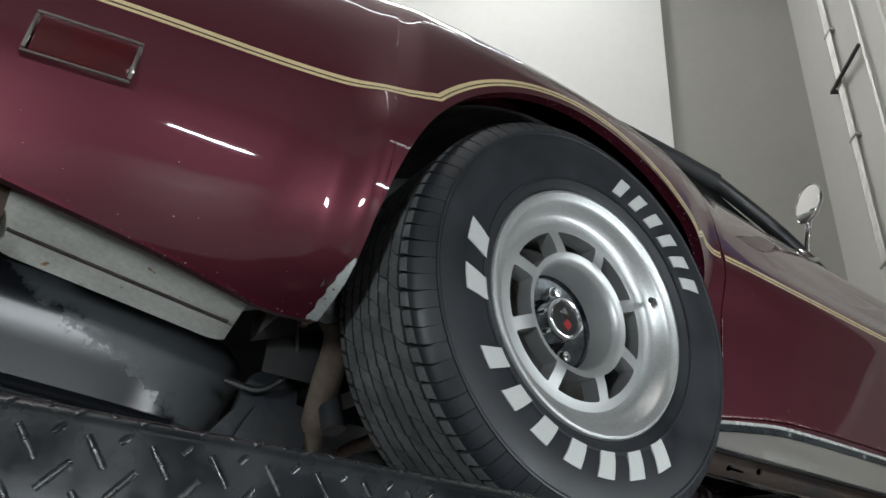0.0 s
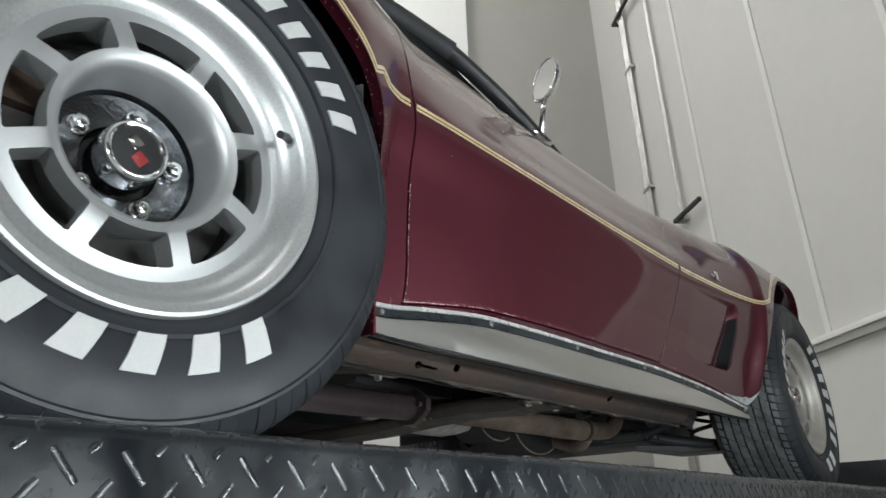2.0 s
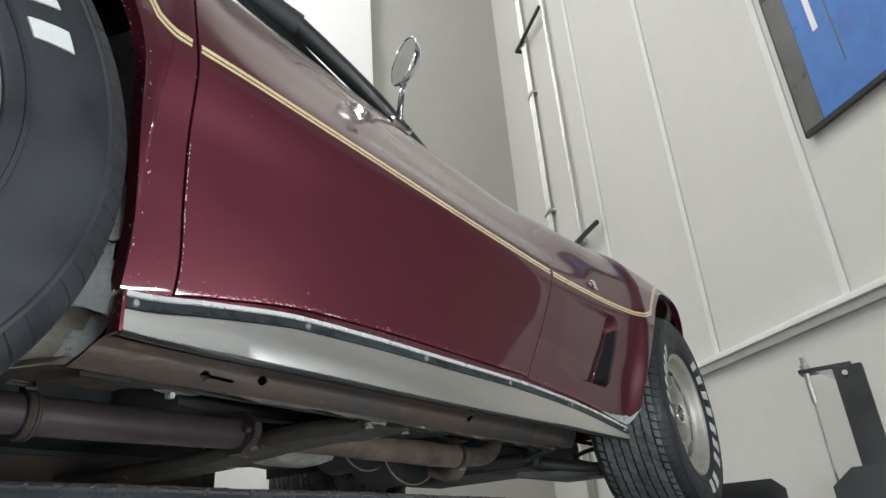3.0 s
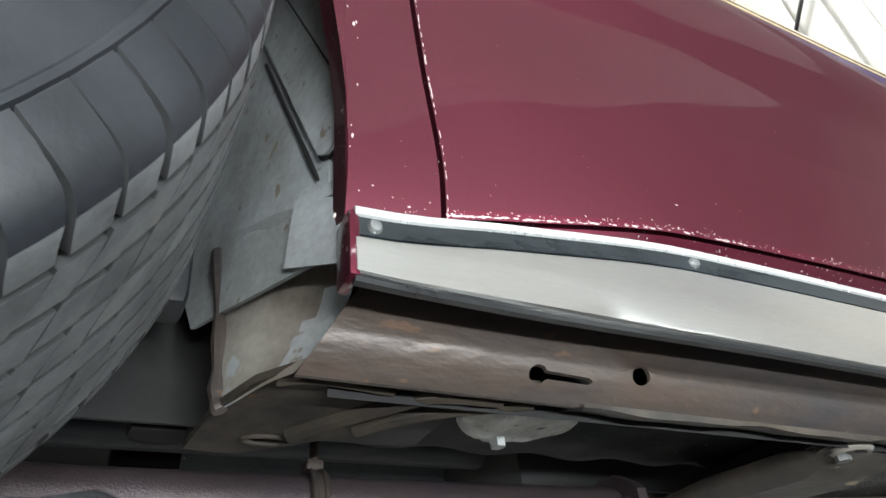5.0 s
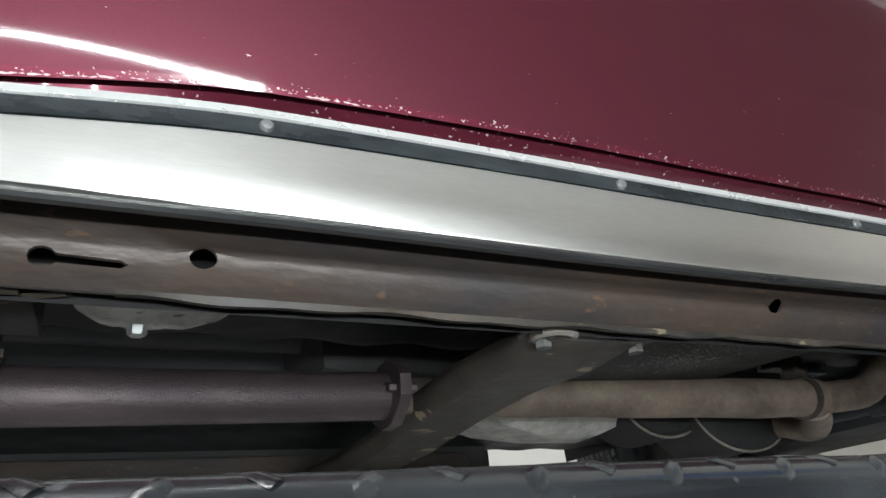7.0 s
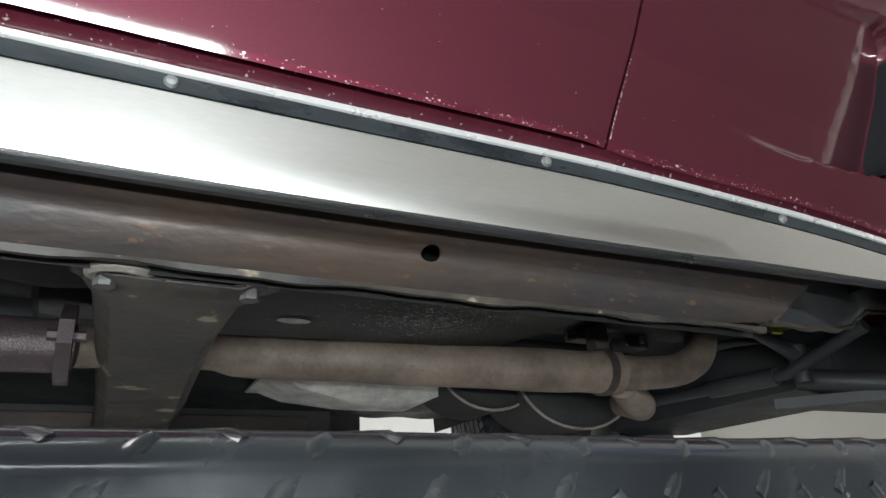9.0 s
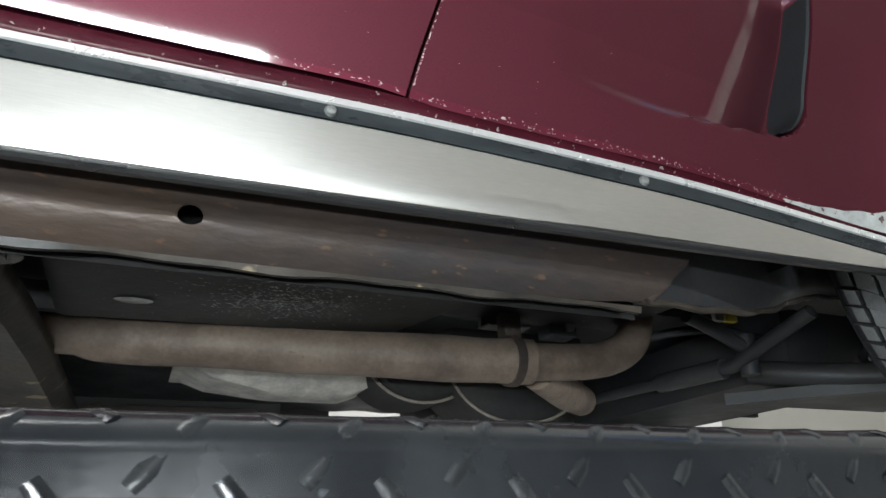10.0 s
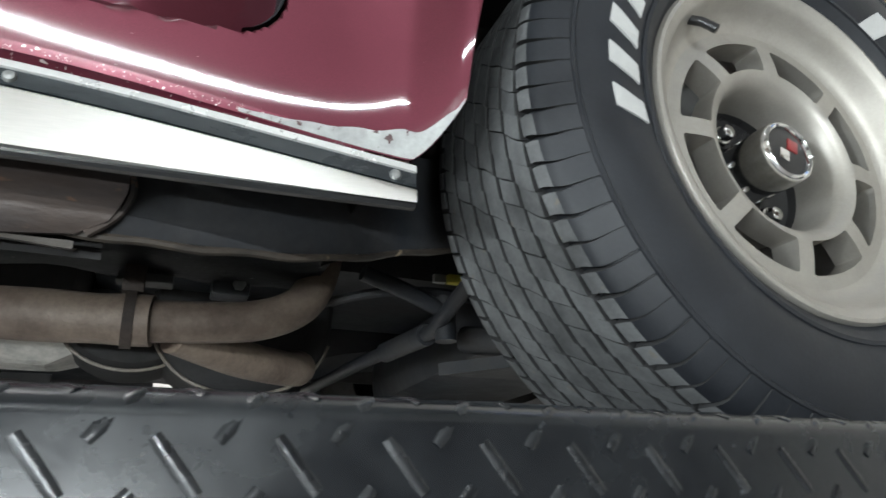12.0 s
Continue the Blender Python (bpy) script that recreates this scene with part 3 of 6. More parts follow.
def lift_post():
    """The lift's corner column head, with its cable and lock rod."""
    post = thing("lift_column", "black steel lift column with a cable rod on its head", "lift column")
    cx, cy = 3.58, -0.455
    part("column", bm_box((cx - 0.05, cy - 0.06, FLOOR), (cx + 0.05, cy + 0.06, 0.603), 0.006), LIFT, post)
    part("head_bracket", bm_box((cx - 0.052, cy - 0.02, 0.598), (cx + 0.052, cy + 0.20, 0.615), 0.003), LIFT, post)
    part("web", bm_plate([(0.0, 0), (0.07, 0), (0.0, -0.05)], [], 0.012, lambda u, v, w: (cx - 0.03 + w, cy + 0.06 + u, 0.598 + v)), CONDUIT, post)
    bolt = bm_lathe([(0.0, -0.004), (0.012, -0.004), (0.012, 0.004), (0.0, 0.006)], 16, axis="x")
    bolt.transform(Matrix.Translation((cx - 0.056, cy + 0.015, 0.568)))
    part("bolt", bolt, CONDUIT, post, "bright round bolt head")
    rx, ry = cx - 0.02, cy + 0.17
    part("lock_rod", bm_tube([(rx, ry, 0.02), (rx, ry, 0.503)], 0.006, 8), CONDUIT, post)
    part("turnbuckle", bm_tube([(rx, ry, 0.463), (rx, ry, 0.599)], 0.013, 10), CONDUIT, post)
    nut = bm_lathe([(0.0, 0.615), (0.022, 0.615), (0.022, 0.638), (0.014, 0.643), (0.014, 0.673), (0.0, 0.678)], 6, axis="z")
    nut.transform(Matrix.Translation((rx, ry, 0)))
    part("rod_nut", nut, ZINC, post)
    part("shoe", bm_plate([(-0.11, -0.2), (0.19, -0.2), (0.19, 0.10), (0.10, 0.17), (-0.11, 0.17)], [], 0.02,
                          lambda u, v, w: (cx - 0.07 + w, cy + u, v)), LIFT, post)
    return post


lift_post()
beam = thing("lift_crossbeam", "black steel crossbeam joining the lift runways", "lift beam")
part("beam", bm_box((3.66, -0.50, -0.22), (3.80, 2.2, -0.06), 0.006), LIFT, beam)

# ---- the car: body surface ----
AXLE_R, AXLE_F, HUB_Z, MID = 0.018, 2.457, 0.343, 0.86
ARCH_R, ARCH_F = 0.395, 0.415
ARCH_BACK = 0.393  # the front arch reaches less far back
ARCH_FORE = 0.416  # the rear arch reaches further towards the door
Z_KNOTS = (0.22, 0.30, 0.40, 0.49, 0.59, 0.68, 0.76, 0.84, 0.90)
SECTIONS = (
    (-1.45, (0.60, 0.52, 0.46, 0.42, 0.40, 0.42, 0.46, 0.54, 0.66)),
    (-1.15, (0.34, 0.28, 0.235, 0.205, 0.19, 0.20, 0.23, 0.29, 0.40)),
    (-0.76, (0.24, 0.175, 0.133, 0.108, 0.10, 0.105, 0.125, 0.17, 0.25)),
    (-0.52, (0.22, 0.142, 0.092, 0.068, 0.058, 0.062, 0.079, 0.118, 0.199)),
    (-0.44, (0.25, 0.120, 0.056, 0.036, 0.038, 0.047, 0.064, 0.104, 0.185)),
    (-0.385, (0.26, 0.080, 0.010, -0.008, 0.014, 0.031, 0.049, 0.091, 0.174)),
    (-0.32, (0.20, 0.066, 0.004, -0.013, -0.004, 0.010, 0.030, 0.075, 0.16)),
    (0.0, (0.09, 0.04, 0.010, 0.0, -0.002, 0.0, 0.012, 0.055, 0.13)),
    (0.30, (0.12, 0.07, 0.035, 0.015, 0.008, 0.014, 0.032, 0.072, 0.15)),
    (0.42, (0.155, 0.124, 0.100, 0.075, 0.039, 0.042, 0.06, 0.10, 0.165)),
    (0.55, (0.168, 0.128, 0.095, 0.073, 0.036, 0.060, 0.09, 0.13, 0.178)),
    (0.75, (0.158, 0.124, 0.090, 0.064, 0.036, 0.070, 0.105, 0.145, 0.19)),
    (1.08, (0.157, 0.124, 0.090, 0.064, 0.037, 0.075, 0.115, 0.155, 0.20)),
    (1.50, (0.148, 0.118, 0.084, 0.056, 0.033, 0.066, 0.105, 0.155, 0.23)),
    (1.80, (0.125, 0.0985, 0.0675, 0.038, 0.018, 0.032, 0.063, 0.125, 0.25)),
    (1.95, (0.1125, 0.085, 0.0565, 0.022, 0.002, 0.012, 0.045, 0.110, 0.265)),
    (2.01, (0.1065, 0.0745, 0.044, 0.0105, -0.009, 0.001, 0.034, 0.104, 0.270)),
    (2.07, (0.10, 0.050, 0.010, -0.015, -0.028, -0.022, 0.008, 0.085, 0.28)),
    (2.487, (0.095, 0.045, 0.003, -0.022, -0.032, -0.030, -0.008, 0.08, 0.30)),
    (2.90, (0.22, 0.165, 0.125, 0.095, 0.085, 0.095, 0.13, 0.22, 0.42)),
    (3.30, (0.27, 0.21, 0.17, 0.15, 0.14, 0.17, 0.25, 0.42, 0.70)),
    (3.60, (0.56, 0.50, 0.46, 0.44, 0.43, 0.46, 0.54, 0.66, 0.80)),
)


def hermite(xs, ys, x):
    """Smooth curve through points, without overshoot."""
    if x <= xs[0]:
        return ys[0]
    if x >= xs[-1]:
        return ys[-1]
    i = max(k for k in range(len(xs) - 1) if xs[k] <= x)

    def slope(k):
        if k == 0 or k == len(xs) - 1:
            j = 0 if k == 0 else k - 1
            return (ys[j + 1] - ys[j]) / (xs[j + 1] - xs[j])
        a, b = (ys[k] - ys[k - 1]) / (xs[k] - xs[k - 1]), (ys[k + 1] - ys[k]) / (xs[k + 1] - xs[k])
        return 0.0 if a * b <= 0 else 2 * a * b / (a + b)

    h = xs[i + 1] - xs[i]
    t = (x - xs[i]) / h
    return ((2 * t ** 3 - 3 * t * t + 1) * ys[i] + (t ** 3 - 2 * t * t + t) * h * slope(i)
            + (-2 * t ** 3 + 3 * t * t) * ys[i + 1] + (t ** 3 - t * t) * h * slope(i + 1))


SECTION_X = [s[0] for s in SECTIONS]


def body_y(x, z):
    """The outer skin: how far in it lies at x along the car and z up."""
    col = [hermite(SECTION_X, [s[1][k] for s in SECTIONS], x) for k in range(len(Z_KNOTS))]
    y = hermite(Z_KNOTS, col, z) if z <= 0.90 else col[-1] + (z - 0.90) * 1.6
    return y


def trim_top(x):
    return hermite((0.40, 0.46, 0.56, 0.75, 1.07, 1.40, 1.70, 2.01, 2.06), (0.271, 0.274, 0.289, 0.311, 0.319, 0.320, 0.306, 0.2655, 0.257), x)


def trim_bottom(x):
    return hermite((0.40, 0.46, 0.56, 0.8, 1.2, 1.6, 2.06), (0.222, 0.218, 0.217, 0.221, 0.224, 0.227, 0.222), x)


def top_z(x):
    return hermite((-1.45, -1.0, -0.45, 0.0, 0.35, 0.7, 1.2, 1.6, 2.1, 2.5, 3.0, 3.6), (0.80, 0.86, 0.90, 0.92, 0.90, 0.885, 0.885, 0.87, 0.855, 0.85, 0.80, 0.70), x)


def corner_cut(x):
    """How far the fender's lower corner is cut away before the front arch."""
    return min(1.2, max(0.0, (x - 2.024) / 0.04)) ** 1.5 * 0.055


def low_z(x):
    """The lower edge of the painted panels between the wheels, behind and ahead of them."""
    if x < AXLE_R - ARCH_R:
        return hermite((-1.45, -1.0, -0.8, -0.74, -0.62, -0.46, -0.384), (0.42, 0.362, 0.319, 0.307, 0.286, 0.259, 0.255), x)
    if x > AXLE_F + 0.3:
        return hermite((2.80, 2.95, 3.3, 3.6), (0.25, 0.28, 0.37, 0.46), x)
    if x < 0.505:
        return trim_top(x) + 0.0015
    return trim_top(x) + (0.0085 if x < 1.43 else 0.0085 - 0.0055 * min(1, (x - 1.43) / 0.06) + corner_cut(x))


def arch_z(x):
    """The lower edge with the wheel arches cut out."""
    z = low_z(x)
    for c, r in ((AXLE_R, ARCH_R), (AXLE_F, ARCH_F)):
        d = abs(x - c) * (r / ARCH_FORE if x > c == AXLE_R else r / ARCH_BACK if x < c == AXLE_F else 1)
        if d < r:
            z = max(z, HUB_Z + math.sqrt(r * r - d * d))
    return z


def arch_columns(c, r):
    back, fore = (r, ARCH_FORE) if c == AXLE_R else (ARCH_BACK, r)
    return [c - (back if k < 30 else fore) * math.cos(math.pi * k / 60) for k in range(61)]


VENT_X0, VENT_X1, VENT_Z0, VENT_Z1, VENT_R = 1.60, 1.905, 0.357, 0.555, 0.040


def vent_hollow(x, z):
    """How deep the side vent is scooped, edges aside: gentle at first, then bending inwards."""
    u = max(0.0, min(1.0, (x - VENT_X0) / (VENT_X1 - VENT_X0)))
    b = max(0.0, min(1.0, (x - 1.775 - 0.38 * (z - 0.347)) / 0.10))
    return 0.014 * u + 0.036 * b ** 1.1


def vent_depth(x, z):
    low = VENT_Z0 + 0.02 * max(0.0, (1.74 - x) / 0.14) ** 1.5
    d = min(z - low, VENT_Z1 - z, VENT_X1 - x)
    if x > VENT_X1 - VENT_R:
        if z < low + VENT_R:
            d = min(d, VENT_R - math.hypot(x - VENT_X1 + VENT_R, z - low - VENT_R))
        if z > VENT_Z1 - VENT_R:
            d = min(d, VENT_R - math.hypot(x - VENT_X1 + VENT_R, z - VENT_Z1 + VENT_R))
    if d <= 0 or x < VENT_X0:
        return 0.0
    return vent_hollow(x, z) * min(1.0, d / 0.006)


def seam_x(z):
    """The rear edge of the door."""
    return hermite((0.26, 0.31, 0.40, 0.50, 0.60, 0.75, 0.90), (0.512, 0.507, 0.487, 0.468, 0.447, 0.436, 0.44), z)


def front_seam_x(z):
    return hermite((0.26, 0.33, 0.45, 0.59, 0.75, 0.90), (1.452, 1.462, 1.490, 1.512, 1.50, 1.47), z)


CAR = thing("sports_car", "maroon two-seat sports car with gold pinstripes, raised on a lift", "car")


def panel(name, columns, left, right, rows, label=""):
    """A skin panel over the columns of x, sheared to its edge lines, with a return round its border."""
    verts, faces, mats = [], [], []
    x0, x1 = columns[0], columns[-1]
    grid = []
    for x in columns:
        zb, zt = arch_z(x), top_z(x)
        line = []
        for t in rows:
            z = zb + (zt - zb) * t
            xx = x
            if left:
                xx += (left(z) - x0) * max(0, 1 - (x - x0) / 0.12)
            if right:
                xx += (right(z) - x1) * max(0, 1 - (x1 - x) / 0.12)
            line.append(len(verts))
            verts.append((xx, body_y(xx, z) + vent_depth(x, z), z))
        grid.append(line)
    for i, (a, b) in enumerate(zip(grid, grid[1:])):
        if columns[i + 1] - columns[i] < 3e-4:
            continue
        for k in range(len(rows) - 1):
            faces.append((a[k], b[k], b[k + 1], a[k + 1]))
            above = verts[a[k]][2] - low_z(columns[i])
            mats.append(2 if above < 0.004 else 1 if above < 0.10 else 0)
    # inward return along the lower edge and both ends
    border = [g[0] for g in grid]
    chains = [border, [grid[0][k] for k in range(len(rows))][::-1], list(grid[-1])]
    for n, chain in enumerate(chains):
        prev = None
        for i in chain:
            x, y, z = verts[i]
            verts.append((x, y + 0.003, z + (0.003 if n == 0 else 0)))
            verts.append((x, y + 0.024, z + (0.004 if n == 0 else 0)))
            if prev is not None:
                faces.append((prev[0], i, len(verts) - 2, prev[1]))
                faces.append((prev[1], len(verts) - 2, len(verts) - 1, prev[2]))
                mats += [2, 2]
            prev = (i, len(verts) - 2, len(verts) - 1)
    return mesh_ob(name, verts, faces, None, CAR, label, True, [PAINT, PAINT_LOW, PAINT_EDGE], mats)


def spread(a, b, n):
    return [a + (b - a) * k / n for k in range(n + 1)]


def merge(*lists):
    out = sorted(x for l in lists for x in l)
    return [x for i, x in enumerate(out) if i == 0 or x - out[i - 1] > 1e-4]


e = 1e-4
ROWS = [0, 0.008, 0.016] + spread(0.03, 1, 33)
quarter_cols = merge(spread(-1.45, -0.60, 30), spread(-0.60, AXLE_R - ARCH_R - e, 40), arch_columns(AXLE_R, ARCH_R), spread(AXLE_R + ARCH_FORE + 2 * e, 0.505 - 0.0022, 8))
panel("quarter_panel", quarter_cols, None, lambda z: seam_x(z) - 0.0022, ROWS, "maroon rear quarter panel with a flared wheel arch")
panel("door", spread(0.507, 1.46, 44), lambda z: seam_x(z) + 0.0022, lambda z: front_seam_x(z) - 0.0016, spread(0, 1, 96), "maroon door with chipped lower edge")
fender_cols = merge(spread(1.464, VENT_X0, 12), spread(VENT_X0, VENT_X1 - 0.045, 26), spread(VENT_X1 - 0.045, VENT_X1, 15), [VENT_X1 + 0.0012], spread(VENT_X1 + 0.004, AXLE_F - ARCH_BACK - e, 48),
                    arch_columns(AXLE_F, ARCH_F), spread(AXLE_F + ARCH_F + 2 * e, 3.6, 20))
panel("front_fender", fender_cols, lambda z: front_seam_x(z) + 0.0016, None, spread(0, 1, 150), "maroon front fender with a deep side vent")


def deck():
    """Hood, rear deck and far side, closing the body."""
    verts, faces = [], []
    xs = spread(-1.45, 3.6, 70)
    n = 17
    for x in xs:
        zt, y0 = top_z(x), body_y(x, top_z(x))
        for k in range(n):
            t = k / (n - 1)
            y = y0 + (2 * MID - 2 * y0) * t
            verts.append((x, y, zt + 0.05 * math.sin(math.pi * t) ** 0.6 - (0.001 if k in (0, n - 1) else 0)))
    for i in range(len(xs) - 1):
        for k in range(n - 1):
            faces.append((i * n + k, (i + 1) * n + k, (i + 1) * n + k + 1, i * n + k + 1))
    mesh_ob("upper_body", verts, faces, PAINT, CAR)
    verts, faces = [], []
    rows = spread(0, 1, 8)
    for x in xs:
        zb, zt = max(arch_z(x), 0.375), top_z(x)
        for t in rows:
            z = zb + (zt - zb) * t
            verts.append((x, 2 * MID - body_y(x, z), z))
    for i in range(len(xs) - 1):
        for k in range(8):
            faces.append((i * 9 + k, i * 9 + k + 1, (i + 1) * 9 + k + 1, (i + 1) * 9 + k))
    mesh_ob("far_side_panel", verts, faces, PAINT, CAR)


    # painted end panels
    for name, x in (("nose_panel", 3.6), ("tail_panel", -1.45)):
        zs = spread(arch_z(x), top_z(x), 8)
        verts = [(x, y, z) for z in zs for y in (body_y(x, z), 2 * MID - body_y(x, z))]
        top = top_z(x)
        mesh_ob(name, verts, [(2 * i, 2 * i + 1, 2 * i + 3, 2 * i + 2) for i in range(8)], PAINT, CAR)


deck()


def ribbon(name, path, width, lift, mat, parent=CAR, label="", shift=0.0):
    """A thin band laid on the skin along a way of (x, z)."""
    verts, faces = [], []
    for i, (x, z) in enumerate(path):
        a, b = path[max(i - 1, 0)], path[min(i + 1, len(path) - 1)]
        d = Vector((b[0] - a[0], b[1] - a[1])).normalized()
        nx, nz = -d.y, d.x
        for w in (shift - width / 2, shift + width / 2):
            px, pz = x + nx * w, z + nz * w
            for h in (0.0, lift):
                verts.append((px, body_y(px, pz) - h + 0.0004, pz))
    for i in range(len(path) - 1):
        a, b = i * 4, i * 4 + 4
        faces += [(a + 1, b + 1, b + 3, a + 3), (a, b, b + 1, a + 1), (a + 3, b + 3, b + 2, a + 2)]
    return mesh_ob(name, verts, faces, mat, parent, label)


def stripe_way(lo, hi):
    rear_kink, front_kink = (-0.335, 0.588), (0.415, 0.603)
    way = [(x, 0.585 + 0.003 * math.sin(x)) for x in spread(-1.40, -0.36, 90)]
    r = ARCH_R + 0.020
    turn = [(AXLE_R - r * math.cos(a), HUB_Z + r * math.sin(a)) for a in [radians(36 + k * 1.8) for k in range(61)]]
    way += [rear_kink] + [p for p in turn if p[0] > -0.315 and not (p[0] > 0.34)] + [(0.362, 0.622), (0.382, 0.608), front_kink]
    way += [(x, 0.603 - 0.014 * (x - 0.43) / 1.09) for x in spread(0.43, 1.52, 50)] + [(x, 0.589 + 0.002 * (x - 1.52)) for x in spread(1.53, 2.05, 26)]
    r = ARCH_F + 0.020
    way += [(2.06, 0.593)] + [(AXLE_F - r * math.cos(a), HUB_Z + r * math.sin(a)) for a in [radians(38 + k * 2) for k in range(54)]]
    dense = []
    for p, q in zip(way, way[1:]):
        steps = max(1, int(math.hypot(q[0] - p[0], q[1] - p[1]) / 0.006))
        dense += [(p[0] + (q[0] - p[0]) * k / steps, p[1] + (q[1] - p[1]) * k / steps) for k in range(steps)]
    return [p for p in dense + [way[-1]] if lo <= p[0] <= hi]


for name, lo, hi in (("quarter_stripe", -1.4, 0.443), ("door_stripe", 0.450, 1.508), ("fender_stripe", 1.515, 2.95)):
    way = stripe_way(lo, hi)
    ribbon(name, way, 0.0135, 0.0011, GOLD, label="gold pinstripe with a dark centre line")
    ribbon(name + "_line", way, 0.0022, 0.0015, DARK_LINE_AND_RECESS, shift=-0.0012)

# ---- bright trim along the sill ----
def trim_face(x):
    return hermite((0.40, 0.75, 1.07, 1.40, 1.70, 2.01, 2.06), (0.124, 0.129, 0.133, 0.129, 0.116, 0.090, 0.084), x)


def sill_trim():
    xs = spread(0.439, 2.031, 60)
    # profile from the top lip down, as (share of the height or metres, out)
    face_y = trim_face

    def strip(name, mat, rows, label="", closed=True, smooth=True):
        verts, faces = [], []
        for x in xs:
            zt, zb, y = trim_top(x), trim_bottom(x), face_y(x)
            for share, off, out in rows:
                verts.append((x, y - out, zb + (zt - zb) * share + off))
        n = len(rows)
        for i in range(len(xs) - 1):
            for k in range(n - 1 if not closed else n):
                faces.append((i * n + k, i * n + (k + 1) % n, (i + 1) * n + (k + 1) % n, (i + 1) * n + k))
        faces += [tuple(range(n))[::-1], tuple(range((len(xs) - 1) * n, len(xs) * n))]
        return mesh_ob(name, verts, faces, mat, CAR, label, smooth)

    strip("sill_trim_lip", LIP, [(1, 0, -0.02), (1, 0.001, 0.001), (1, 0.0, 0.0038), (1, -0.0062, 0.0042), (1, -0.0075, 0.001), (1, -0.0075, -0.02)], "polished upper lip of the sill trim", smooth=False)
    strip("sill_trim_inlay", GROOVE, [(1, -0.0078, -0.02), (1, -0.0078, 0.003), (1, -0.013, 0.0025), (1, -0.0215, 0.003), (1, -0.0215, -0.02)], "black inlay with scuffed paint")
    strip("sill_trim_panel", TRIM, [(1, -0.0225, 0.002), (1, -0.0245, 0.004), (0.35, 0, 0.0046), (0.08, 0, 0.0046), (0, 0.0055, 0.0036), (0, 0.003, -0.006), (1, -0.0225, -0.006)], "brushed bright sill trim panel")
    strip("sill_trim_edge", BLACK, [(0, 0.0055, -0.006), (0, 0.0055, 0.001), (0, 0.002, 0.002), (0, -0.0005, 0.0), (0, -0.0005, -0.006)])
    end = bm_box((0.4345, 0.121, 0.2205), (0.4425, 0.148, 0.2712), 0.004)
    part("sill_trim_end", end, PAINT_EDGE, CAR, "chipped maroon flange behind the trim")
    for x in (0.452, 0.746, 1.071, 1.400, 1.707, 2.012):
        z, y = trim_top(x) - 0.0142, face_y(x)
        clip = bm_lathe([(0.0, -0.0035), (0.004, -0.003), (0.0055, -0.0005), (0.0055, 0.004)], 12)
        clip.transform(Matrix.Translation((x, y - 0.003, z)))
        part("rivet", clip, ZINC, CAR)


sill_trim()
# body-coloured sill behind the door's lower edge
verts, faces = [], []
for x in spread(0.445, 1.985, 40):
    fy = trim_face(x)
    y = body_y(x, trim_top(x) + 0.0085)
    verts += [(x, max(fy, y) + 0.004, trim_top(x) - 0.003), (x, y + 0.003, trim_top(x) + 0.0060), (x, y + 0.026, trim_top(x) + 0.0066), (x, y + 0.026, trim_top(x) + 0.06)]
for i in range(40):
    faces += [(4 * i + k, 4 * i + 4 + k, 4 * i + 5 + k, 4 * i + 1 + k) for k in range(3)]
mesh_ob("sill_strip", verts, faces, PAINT_EDGE, CAR)
# bare corner where the sill meets the front arch
verts, faces = [], []
for i, x in enumerate(spread(1.875, 2.0625, 60)):
    t = i / 60
    zb = low_z(x) + 0.0006
    high = (0.003 + 0.030 * t ** 1.5) * max(0.12, 1 - (max(0, x - 2.015) / 0.045) ** 1.6) + 0.0015 * math.sin(x * 160) * t
    for k in range(5):
        z = zb + high * k / 4
        verts.append((x, body_y(x, z) - 0.0011, z))
for i in range(60):
    for k in range(4):
        faces.append((i * 5 + k, (i + 1) * 5 + k, (i + 1) * 5 + k + 1, i * 5 + k + 1))
mesh_ob("bare_sill_corner", verts, faces, PRIMER, CAR, "bare patch of worn fibreglass")


def flecks(name, spots, mat, parent, place, label="", flat=0.5):
    """Small torn chips: spots of (u, v, size, turn), laid on a surface by place(u, v)."""
    verts, faces = [], []
    for u, v, size, turn in spots:
        base = len(verts)
        n = chance.randint(4, 6)
        for k in range(n):
            a = 2 * math.pi * k / n
            r = size * chance.uniform(0.55, 1.15)
            du, dv = r * math.cos(a), r * flat * math.sin(a)
            verts.append(place(u + du * math.cos(turn) - dv * math.sin(turn), v + du * math.sin(turn) + dv * math.cos(turn)))
        faces.append(tuple(range(base, base + n)))
    return tagged(mesh_ob(name, verts, faces, mat, parent, label, smooth=False), kind="stuff")


chance = random.Random(7)
on_skin = lambda u, v: (u, body_y(u, v) + vent_depth(u, v) - 0.00035, v)


def edge_spots(x0, x1, count, reach, small, large):
    out = []
    for _ in range(count):
        x = chance.uniform(x0, x1)
        z = low_z(x) + 0.002 + min(0.22, chance.expovariate(1 / reach))
        out.append((x, z, chance.uniform(small, large) * (1.0 if chance.random() < 0.93 else 1.7) * 0.75, chance.uniform(-0.9, 0.3)))
    return out


flecks("paint_chipping", edge_spots(0.515, 1.445, 260, 0.0016, 0.0005, 0.0014) + edge_spots(0.515, 1.445, 26, 0.03, 0.0004, 0.0009), CHIP, CAR, on_skin, "white stone chips along the door's foot")
flecks("paint_chipping", edge_spots(1.475, 1.99, 170, 0.0018, 0.0005, 0.0014) + edge_spots(1.475, 1.99, 12, 0.03, 0.0004, 0.0009), CHIP, CAR, on_skin, "white stone chips along the fender's foot")
